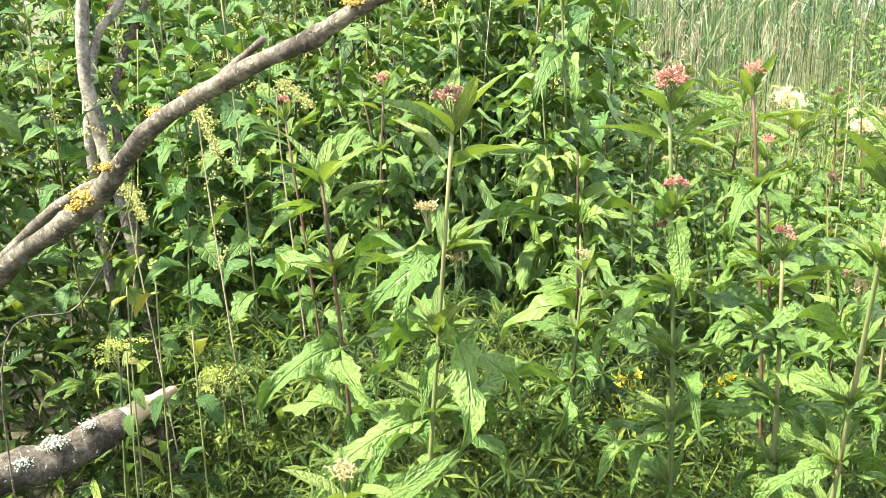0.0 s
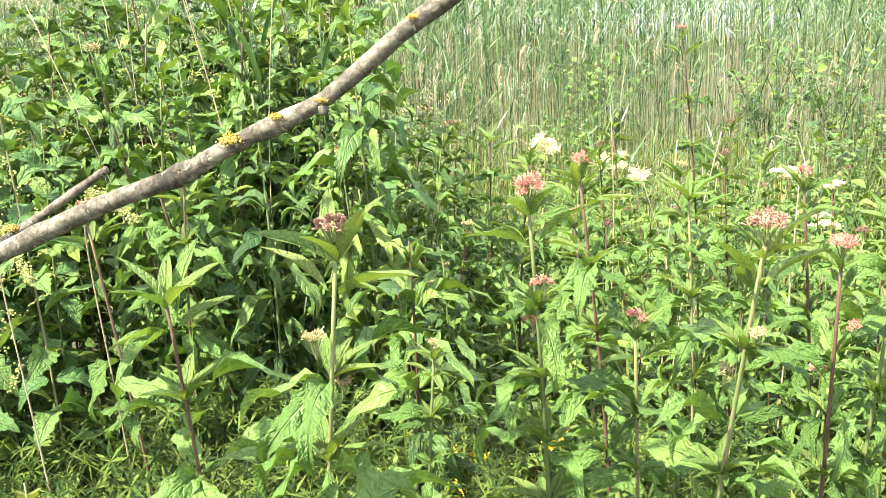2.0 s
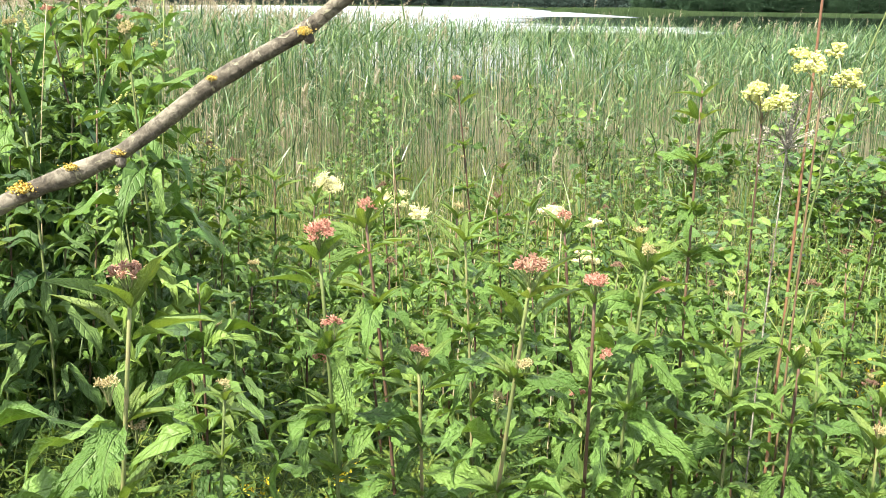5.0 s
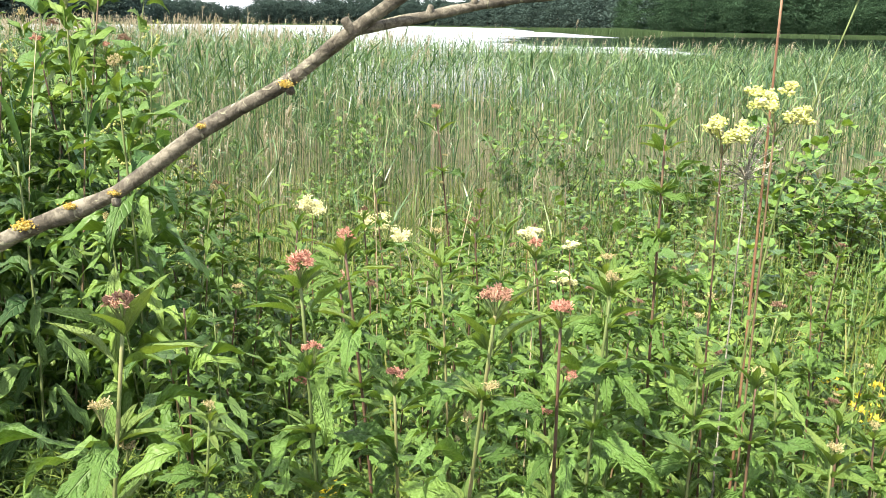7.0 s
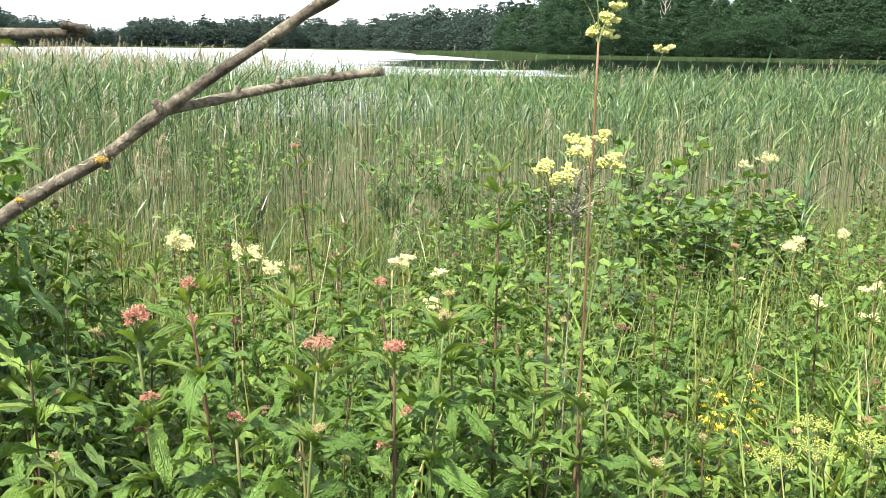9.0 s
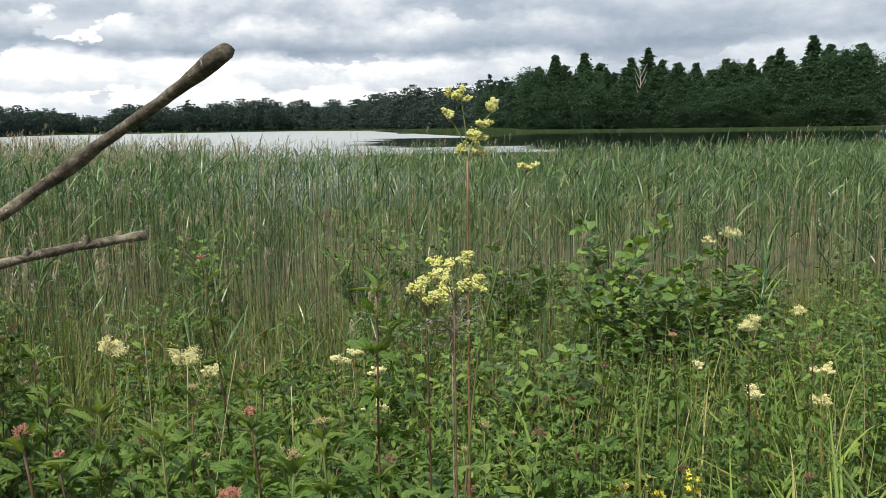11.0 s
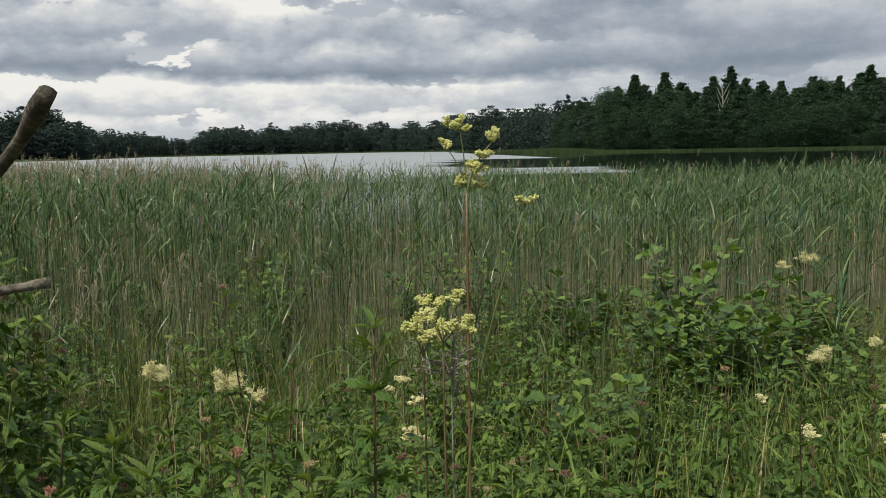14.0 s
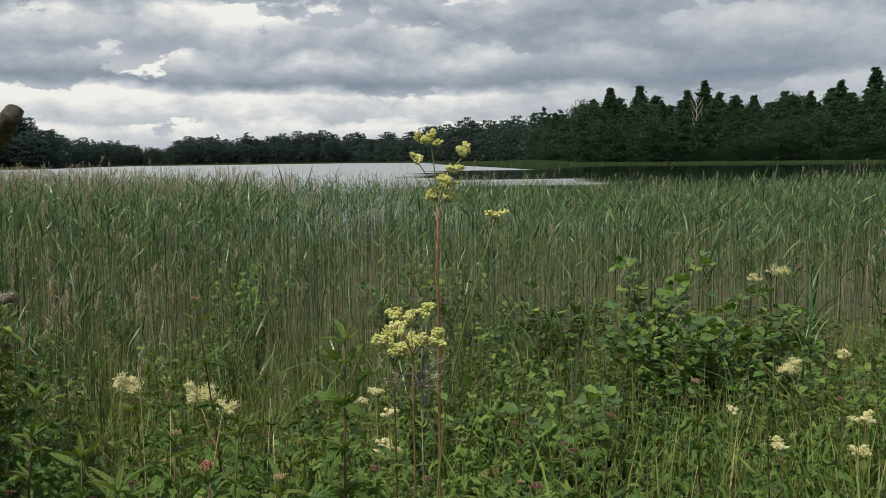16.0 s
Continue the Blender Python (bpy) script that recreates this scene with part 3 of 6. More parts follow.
def trunk_bag(seed):
    r = np.random.default_rng(seed)
    b = Bag()
    line = curve_points([(0, 0, -0.03), (r.normal(0, 0.008), 0, 0.3), (r.normal(0, 0.01), 0, 0.65), (0, 0, 0.94)], 8)
    add_tube(b, line, np.linspace(0.014, 0.003, len(line)), 5)
    for i in range(6):
        h, a = r.uniform(0.2, 0.75), r.uniform(0, 6.28)
        p = np.array([[0, 0, h], [0.06 * math.cos(a), 0.06 * math.sin(a), h + 0.03], [0.14 * math.cos(a), 0.14 * math.sin(a), h + 0.07]])
        add_tube(b, p, [0.005, 0.003, 0.001], 4)
    return b


def tree_proto(kind, seed, label):
    t = thing("tree", (0, -300, -60), label, "tree", "trees of the near wood")
    part("trunk", trunk_bag(seed), [M["trunk"]], t)
    part("crown", crown_bag(kind, 170, 13, 0.017, seed), [M["tree_a"]], t, smooth=False)
    return t


def polar(deg, r):
    return r * math.sin(radians(deg)), r * math.cos(radians(deg))


def build_woods():
    protos = [tree_proto("spire", 1, "tall pointed dark green lakeside birch tree"), tree_proto("oval", 2, "tall dark green alder tree on the shore"),
              tree_proto("dome", 3, "broad dark green tree at the water's edge"), tree_proto("oval", 4, "tall dark green alder tree on the shore"),
              tree_proto("spire", 5, "tall pointed dark green lakeside birch tree")]
    used = set()

    def plant(k, x, y, z, h, wide):
        m = pose(x, y, z, 0, 0, float(rng.uniform(0, 360))) @ Matrix.Diagonal((h * wide, h * wide, h, 1))
        if k in used:
            t = copy_thing(protos[k], m)
            t.matrix_basis = m
        else:
            used.add(k)
            protos[k].matrix_basis = m

    # skyline of the near wood: degrees, height in metres
    sky_deg = [5.6, 6.4, 7.3, 9.0, 10.5, 12.0, 13.5, 15.5, 17.5, 19.0, 22.0, 24.0, 27.0, 30.0, 45.0]
    sky_h = [11, 15.5, 18, 20, 22.5, 23, 22.5, 23, 22.5, 22, 22, 23, 26, 26, 24]
    for deg, h in zip((10.55, 12.35, 15.2, 16.2, 23.8, 25.6), (25, 25.5, 23.5, 26, 24.5, 28)):
        plant(0 if deg < 16 else 4, *polar(deg, 318), 0.8, h, 1.55)
    for row, dist in enumerate((299, 305, 314, 326, 295)):
        deg = 5.9 if row == 4 else 5.7 + 0.3 * row
        while deg < 46:
            h = float(np.interp(deg, sky_deg, sky_h)) * (0.62, 0.84, 0.95, 1.0, 0.3)[row] * float(rng.uniform(0.86, 1.07) if row < 4 else rng.uniform(0.45, 1.5))
            k = int(rng.choice([1, 3, 2, 1, 3, 4, 1, 3] if row else [1, 2, 3, 2]))
            plant(2 if row == 4 else k, *polar(deg, max(dist, float(np.interp(deg, SHORE_AZ, SHORE_R)) + 2 + 4 * (row % 4)) + float(rng.uniform(-2, 4)) * (row < 4)), 0.3 if row == 4 else 0.6, h, float(rng.uniform(1.0, 1.4)) * (1.6 if row == 4 else 1.0))
            deg += float(rng.uniform(0.75, 1.2)) * (1 if deg < 28 else 1.9)
    # bleached dead tree among them
    dead = thing("dead_tree", (*polar(15.75, 299), 0.6), "bare bleached dead tree standing in the wood", "tree")
    b = Bag()
    add_tube(b, curve_points([(0, 0, 0), (0.3, 0, 8), (0, 0, 15), (-0.5, 0, 20.5)], 12), np.linspace(0.28, 0.06, 13), 6)
    part("trunk", b, [M["dead"]], dead)
    for i in range(7):
        s = 1 if i % 2 else -1
        b = Bag()
        h = 10 + i * 1.3
        add_tube(b, curve_points([(0.1, 0, h), (s * 1.0, -0.2, h + 1.8), (s * (1.6 + 0.1 * i), -0.3, h + 4.2)], 6), np.linspace(0.13, 0.04, 7), 5)
        part("limb", b, [M["dead"]], dead)
    # far woods round the lake
    b, tb = Bag(), Bag()
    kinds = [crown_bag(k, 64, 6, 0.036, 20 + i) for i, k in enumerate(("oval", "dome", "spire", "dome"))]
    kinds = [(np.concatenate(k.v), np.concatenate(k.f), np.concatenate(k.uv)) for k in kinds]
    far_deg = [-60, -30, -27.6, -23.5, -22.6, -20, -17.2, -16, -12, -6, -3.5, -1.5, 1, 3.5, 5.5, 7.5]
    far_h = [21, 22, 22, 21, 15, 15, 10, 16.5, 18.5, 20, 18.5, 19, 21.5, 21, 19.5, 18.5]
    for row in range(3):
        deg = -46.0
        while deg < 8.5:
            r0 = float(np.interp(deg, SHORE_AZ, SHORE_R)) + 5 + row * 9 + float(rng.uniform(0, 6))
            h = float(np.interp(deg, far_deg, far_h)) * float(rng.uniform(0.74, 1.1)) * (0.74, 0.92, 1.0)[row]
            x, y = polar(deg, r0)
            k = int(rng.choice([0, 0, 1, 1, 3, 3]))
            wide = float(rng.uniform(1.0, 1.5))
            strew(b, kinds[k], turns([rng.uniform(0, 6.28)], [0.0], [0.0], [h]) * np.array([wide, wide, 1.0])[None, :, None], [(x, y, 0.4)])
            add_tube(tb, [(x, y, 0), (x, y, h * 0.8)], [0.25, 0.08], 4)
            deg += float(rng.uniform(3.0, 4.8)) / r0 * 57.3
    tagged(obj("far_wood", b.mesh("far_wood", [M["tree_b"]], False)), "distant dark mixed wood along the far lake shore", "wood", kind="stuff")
    tagged(obj("far_wood_trunks", tb.mesh("far_wood_trunks", [M["trunk"]])), "trunks of the distant mixed wood", "wood", kind="stuff")
    # bushes and sedge on the waterline
    b = Bag()
    n = 26000
    deg = rng.uniform(0.6, 46, n)
    r0 = np.interp(deg, SHORE_AZ, SHORE_R) - rng.uniform(-3, 10, n) - np.where(deg < 9, 8, 0)
    r0 = np.minimum(r0, np.interp(deg, [0, 7, 10], [296, 292, 400]) + rng.uniform(-5, 5, n))
    x, y = r0 * np.sin(np.radians(deg)), r0 * np.cos(np.radians(deg))
    hh = rng.uniform(0.6, 1.7, n) * np.interp(deg, [0.6, 1.5, 6, 9, 12], [0.3, 1.0, 1.15, 0.6, 0.5])
    p0 = np.stack([x, y, 0 * x - 0.1], -1)
    p1 = p0 + np.stack([rng.normal(0, 0.2, n), rng.normal(0, 0.2, n), hh], -1)
    side = np.tile([1.0, 0, 0], (n, 1))
    ribbons(b, np.stack([p0, (p0 + p1) / 2, p1], 1), np.stack([0.2 + 0 * hh, 0.16 + 0 * hh, 0.03 + 0 * hh], 1), side)
    n = 5000
    deg = rng.uniform(-62, 3, n)
    r0 = np.interp(deg, SHORE_AZ, SHORE_R) - rng.uniform(-3, 6, n)
    x, y = r0 * np.sin(np.radians(deg)), r0 * np.cos(np.radians(deg))
    p0 = np.stack([x, y, 0 * x - 0.1], -1)
    p1 = p0 + np.stack([0 * x, 0 * x, rng.uniform(0.4, 1.1, n)], -1)
    ribbons(b, np.stack([p0, p1], 1), np.stack([1.2 + 0 * x, 0.3 + 0 * x], 1), np.tile([1.0, 0, 0], (n, 1)))
    tagged(obj("shore_sedge", b.mesh("shore_sedge", [M["shore"]], False)), "pale green sedge and reed fringe of the far shore", "sedge", kind="stuff")


build_woods()


# ---- reed bed ----
def build_reeds():
    b = Bag()
    r = np.random.default_rng(11)
    n = 46000
    y = 9.0 + 23 * r.uniform(0, 1, n) ** 0.78
    x = r.uniform(-1, 1, n) * (4.5 + 0.95 * y) - 0.12 * y
    clump = np.array([noise.noise(Vector((px * 0.35, py * 0.35, 3.0))) for px, py in zip(x, y)])
    fine = np.array([noise.noise(Vector((px * 1.6, py * 1.6, 7.0))) for px, py in zip(x, y)])
    front = 10.0 + 0.6 * np.sin(x * 0.55 + 1.0) + 0.5 * np.sin(x * 1.7) - np.clip(x - 1.8, 0, 2.5) * 0.5
    keep = (y > front) & (r.uniform(0, 1, n) < np.interp(y, [10, 14, 18, 24], [0.36, 0.38, 0.5, 0.7]) + np.interp(x / y, [-0.45, -0.2], [0.3, 0]) + 0.9 * clump + 0.95 * fine)
    x, y, clump, fine = x[keep], y[keep], clump[keep], fine[keep]
    n = len(x)
    z0 = ground_z(x, y) - 0.05
    deg = np.degrees(np.arctan2(x, y))
    top = 1.80 + 0.12 * clump + 0.1 * fine + r.normal(0, 0.12, n) + np.interp(deg, [-40, -22, -10, -2, 5, 14, 22, 30], [0.30, 0.28, 0.12, 0.0, -0.08, -0.10, -0.04, 0.06])
    # thin outliers before the bed
    k = 2600
    ey, ex = r.uniform(5.3, 10.6, k), r.uniform(-5.5, 1.9, k)
    ok = r.uniform(0, 1, k) < np.interp(ex, [0.3, 1.9], [1.0, 0.25]) * np.interp(ey, [5.3, 8], [0.35, 1.0])
    ex, ey = ex[ok], ey[ok]
    x, y = np.concatenate([x, ex]), np.concatenate([y, ey])
    z0 = np.concatenate([z0, ground_z(ex, ey)])
    top = np.concatenate([top, np.interp(ey, [5.3, 8, 10.6], [1.15, 1.42, 1.7]) + r.normal(0, 0.14, len(ex))])
    n = len(x)
    deg = np.degrees(np.arctan2(x, y))
    h = top - z0
    outlier = np.arange(n) >= n - len(ex)
    dry = r.uniform(0, 1, n) < np.where(outlier, 0.6, np.where(y < 13.5, np.interp(x / y, [0.0, 0.15], [0.46, 0.3]), 0.28))
    h = np.where(dry, h * r.uniform(0.45, 0.93, n), h)
    az = r.uniform(0, 6.28, n)
    lean = r.normal(0, 0.055, n) * np.where(r.uniform(0, 1, n) < 0.12, 3.0, 1.0)
    dirn = np.stack([np.cos(az), np.sin(az), 0 * az], -1)
    base = np.stack([x, y, z0], -1)
    ks = np.array([0, 0.5, 1.0])
    pts = base[:, None] + dirn[:, None] * (lean[:, None] * h[:, None] * ks ** 1.6)[..., None] + np.array([0, 0, 1.0]) * (h[:, None] * ks)[..., None]
    near = y < 14.5
    for sel, slot in ((near & ~dry, 0), (near & dry, 1)):
        rad = np.stack([np.full(n, 0.0048), np.full(n, 0.0042), np.full(n, 0.0016)], 1) * r.uniform(0.7, 1.2, (n, 1)) * np.where(outlier, 0.6, 1.0)[:, None]
        prisms(b, pts[sel], rad[sel], slot)
    for sel, slot in ((~near & ~dry, 0), (~near & dry, 1)):
        wd = np.stack([np.full(n, 0.009), np.full(n, 0.007), np.full(n, 0.003)], 1)
        face = r.uniform(-1.2, 1.2, sel.sum())
        ribbons(b, pts[sel], wd[sel], np.stack([np.cos(face), np.sin(face), 0 * face], -1), slot)
    # blades, two ranks up the stalk, some hanging, some upright
    for k in range(9):
        sel = ~dry & ((r.uniform(0, 1, n) < 0.78) & (near | (k > 3)) & ~(outlier & (r.uniform(0, 1, n) < 0.55)))
        m = sel.sum()
        f = 0.42 + 0.064 * k + r.uniform(-0.04, 0.04, m)
        root = base[sel] + dirn[sel] * (lean[sel] * h[sel] * f ** 1.6)[:, None] + np.array([0, 0, 1.0]) * (h[sel] * f)[:, None]
        ba = np.where(r.uniform(0, 1, m) < 0.25, r.normal(0.0, 0.7, m), az[sel] + math.pi * (k % 2) + r.normal(0, 0.7, m))
        out = np.stack([np.cos(ba), np.sin(ba), 0 * ba], -1)
        ln = r.uniform(0.18, 0.5, m)
        q = np.array([0, 0.35, 0.7, 1.0])
        steep, drop = r.uniform(0.5, 1.12, m), r.uniform(0.0, 1.0, m) ** 2.4 * 0.9
        hor = ln[:, None] * (q * (1.15 - steep[:, None]) * 0.8 + 0.12 * q + 0.2 * q ** 2)
        ver = ln[:, None] * (steep[:, None] * q * 0.9 - drop[:, None] * q ** 2.2)
        p = root[:, None] + out[:, None] * hor[..., None] + np.array([0, 0, 1.0]) * ver[..., None]
        side = np.stack([-np.sin(ba), np.cos(ba), 0 * ba], -1) + np.array([0, 0, 1.0]) * r.normal(0, 0.35, m)[:, None]
        side = side + out * r.normal(0, 0.5, m)[:, None]
        side /= np.linalg.norm(side, axis=1, keepdims=True)
        wid = r.uniform(0.007, 0.023, m) * np.where(outlier[sel], 0.5, 1.0)
        ribbons(b, p, wid[:, None] * np.array([0.7, 1.0, 0.75, 0.08]), side, 0)
    # dry plumes of last year, thick towards the west
    chance = np.interp(deg, [-35, -12, 0, 25], [0.34, 0.2, 0.05, 0.02]) * np.where(y > 12, 1, 0.25)
    sel = r.uniform(0, 1, n) < chance
    m = sel.sum()
    tips = pts[sel][:, 2] + np.array([0, 0, 1.0]) * r.uniform(0.08, 0.3, m)[:, None]
    for k in range(11):
        pa = r.uniform(0, 6.28, m)
        out = np.stack([np.cos(pa), np.sin(pa), 0 * pa], -1)
        s0 = tips - np.array([0, 0, 1.0]) * r.uniform(0.02, 0.2, m)[:, None]
        ln = r.uniform(0.06, 0.16, m)[:, None]
        drift = out * 0.55 + [0.45, 0, 0]
        p = np.stack([s0, s0 + drift * ln * 0.4 + [0, 0, 1] * ln * 0.75, s0 + drift * ln * 1.1 + [0, 0, 1] * ln * 0.55], 1)
        ribbons(b, p, np.tile([0.003, 0.007, 0.002], (m, 1)), np.stack([-np.sin(pa), np.cos(pa), 0 * pa], -1), 2)
    ob = obj("reed_bed", b.mesh("reed_bed", [M["reed"], M["straw"], M["plume"]], False))
    tagged(ob, "dense bed of green reeds with straw-coloured dry stalks", "reeds", kind="stuff")


build_reeds()


# ---- hemp-agrimony ----
HEMP_LEAF = [leaf(1.0, w, 17, 4, rise, droop, 0.34, 0.75, 0.12, 0.75, 1.3, 40 + i, 0.10)
             for i, (w, rise, droop) in enumerate(((0.20, 0.45, 1.7), (0.18, 0.3, 1.3), (0.215, 0.55, 2.4), (0.20, 0.25, 1.9), (0.16, 0.6, 1.4), (0.22, 0.4, 2.1)))]
HEMP_LOW = [leaf(1.0, w, 8, 2, rise, droop, 0.4, 0.6, 0.12, 0.7, 1.15, 60 + i) for i, (w, rise, droop) in enumerate(((0.20, 0.45, 1.6), (0.17, 0.3, 1.3), (0.22, 0.5, 2.0)))]
YOUNG_LEAF = [leaf(1.0, 0.2, 6, 2, 0.15, 0.5, 0.7, 0.15, 0.0, 0.6, 0.9, 70 + i) for i in range(2)]


def one_mesh(name, shape, mat, smooth=True):
    return Bag().add(shape[0], shape[1], 0, shape[2]).mesh(name, [mat], smooth)


HEMP_MESH = [one_mesh("leaf", s, M["hemp"]) for s in HEMP_LEAF]
YOUNG_MESH = [one_mesh("leaf", s, M["young"]) for s in YOUNG_LEAF]


def head_mesh(kind, seed, spread=0.024):
    """A corymb: stalks that end in fuzzy domes of slim florets."""
    r = np.random.default_rng(seed)
    b = Bag()
    k = {"open": 13, "faded": 11, "bud": 8, "small": 5, "brown": 7}[kind]
    for i in range(k):
        a, q = i * 2.4 + r.uniform(0, 0.6), math.sqrt((i + 0.2) / k) * spread * (1.0 if kind != "bud" else 0.65) * r.uniform(0.85, 1.12)
        c = np.array([q * math.cos(a), q * math.sin(a), 0.042 - 16.0 * q * q + r.normal(0, 0.0035)])
        if kind == "bud":
            c[2] *= 0.8
        add_tube(b, [(0, 0, -0.004), c * [0.5, 0.5, 0.55], c], [0.0013, 0.0009, 0.0011], 4, 1)
        n = 30 if kind != "bud" else 14
        tilt, ya = np.arccos(1 - r.uniform(0, 1.1, n)) * 0.9, r.uniform(0, 6.28, n)
        ln = r.uniform(0.0055, 0.0095, n) * (0.9 if kind == "bud" else 1.0)
        rot = turns(ya, tilt, 0.0, ln) * np.array([0.62, 0.62, 1.0])[None, None, :]
        strew(b, FLORET, rot, c + r.normal(0, 0.0026, (n, 3)), 0)
    mat = {"open": M["pink"], "faded": M["faded"], "bud": M["bud"], "small": M["pink"], "brown": M["brown_bud"]}[kind]
    return b.mesh("flower_head", [mat, M["stem_green"]], False)


HEADS = {k: [head_mesh(k, 80 + 7 * i + j) for j in range(2)] for i, k in enumerate(("open", "faded", "bud", "small", "brown"))}


def stem_line(base, top, bow, seed, n=14):
    r = np.random.default_rng(seed)
    d = np.asarray(top, float) - base
    a = r.uniform(0, 6.28)
    t = np.linspace(0, 1, n)[:, None]
    wob = np.array([math.cos(a), math.sin(a), 0]) * bow * np.linalg.norm(d)
    return np.asarray(base, float) + d * t + wob * np.sin(np.pi * t)


def along(line, f):
    x = np.clip(f, 0, 1) * (len(line) - 1)
    i = min(int(x), len(line) - 2)
    return line[i] + (line[i + 1] - line[i]) * (x - i)


def hemp_nodes(height, spacing, low=0.3):
    n = max(3, int(height * (1 - low) / (spacing * 0.8)))
    return [low + (0.965 - low) * (i / (n - 1)) ** 0.95 for i in range(n)]


def hemp_plant(base, top, head, red, size, seed, spacing=0.1, low=0.28, radius=0.0042, side_shoots=True):
    """A plant whose every leaf is a part."""
    r = np.random.default_rng(seed)
    base, top = np.array(base, float), np.array(top, float)
    words = {"open": "with open pink flower heads", "faded": "with fading pink-brown flower heads", "bud": "with pale closed buds", "small": "with small pink flower heads", "brown": "with dark red-brown buds", "none": "not yet in flower"}[head]
    t = thing("hemp_agrimony", base, f"{'red-stemmed' if red else 'green-stemmed'} hemp-agrimony {words}", "wild plant", "hemp-agrimony on the bank")
    top = top - np.array([0, 0, 0.003 * size if head in ("open", "faded", "small", "brown") else 0.004])
    line = stem_line((0, 0, 0), top - base, 0.03, seed)
    b = Bag()
    add_tube(b, line, np.linspace(radius, radius * 0.5, len(line)), 7)
    part("stem", b, [M["stem_red" if red else "stem_green"]], t, "dark red-brown stem" if red else "")
    turn = r.uniform(0, 3.14)
    height = np.linalg.norm(top - base)
    for f in hemp_nodes(height, spacing, low):
        p = along(line, f)
        ln = size * float(np.interp(f, [0.2, 0.45, 0.75, 0.9, 1.0], [0.075, 0.108, 0.132, 0.112, 0.06]))
        lift = float(np.interp(f, [0.3, 0.55, 0.8, 0.95], [-0.7, -0.35, 0.0, 0.45]))
        for s in (0, 1):
            for k, (da, q) in enumerate(((0, 1.0), (0.62, 0.74), (-0.62, 0.7))):
                if k and r.uniform() < (0.35 if f > 0.85 else 0.12):
                    continue
                ya = turn + math.pi * s + da + r.normal(0, 0.15)
                sc = ln * q * r.uniform(0.82, 1.15)
                rot = turns(ya - math.pi / 2, lift + r.normal(0, 0.28) - 0.12 * (k > 0), r.normal(0, 0.42), sc)
                off = np.array([math.cos(ya), math.sin(ya), 0]) * (radius + 0.004)
                obj("leaf", HEMP_MESH[int(r.integers(len(HEMP_MESH)))] if f < 0.93 else YOUNG_MESH[int(r.integers(2))], t, mat4(rot, p + off))
            if side_shoots and 0.4 < f < 0.92 and r.uniform() < 0.75:
                ya = turn + math.pi * s + r.normal(0, 0.2)
                for j in range(4):
                    rot = turns(ya - 1.57 + (j - 1.5) * 0.7, 0.6 + r.normal(0, 0.15), 0, ln * r.uniform(0.35, 0.5))
                    obj("leaf", YOUNG_MESH[j % 2], t, mat4(rot, p + [0, 0, 0.004]))
        turn += math.pi / 2 + r.normal(0, 0.15)
    for j in range(5):
        rot = turns(j * 1.26 + turn, 0.7 + r.normal(0, 0.22), r.normal(0, 0.3), size * r.uniform(0.04, 0.075))
        obj("leaf", YOUNG_MESH[j % 2], t, mat4(rot, line[-1] - [0, 0, 0.012]))
    if head != "none":
        hd = obj("flower_head", HEADS[head][seed % 2], t, mat4(turns(r.uniform(0, 6), r.normal(0, 0.1), 0, 0.64 * min(size, 1.1)), line[-1]))
        if head in ("open", "faded"):
            for j in range(2):
                f = 0.9 - 0.05 * j
                a = turn + math.pi * j
                q = along(line, f) + np.array([0.02 * math.cos(a), 0.02 * math.sin(a), 0.015])
                obj("flower_head", HEADS["small" if head == "open" else "bud"][j], t, mat4(turns(a, 0.1, 0, 0.5 * size), q), "small side flower head")
    return t


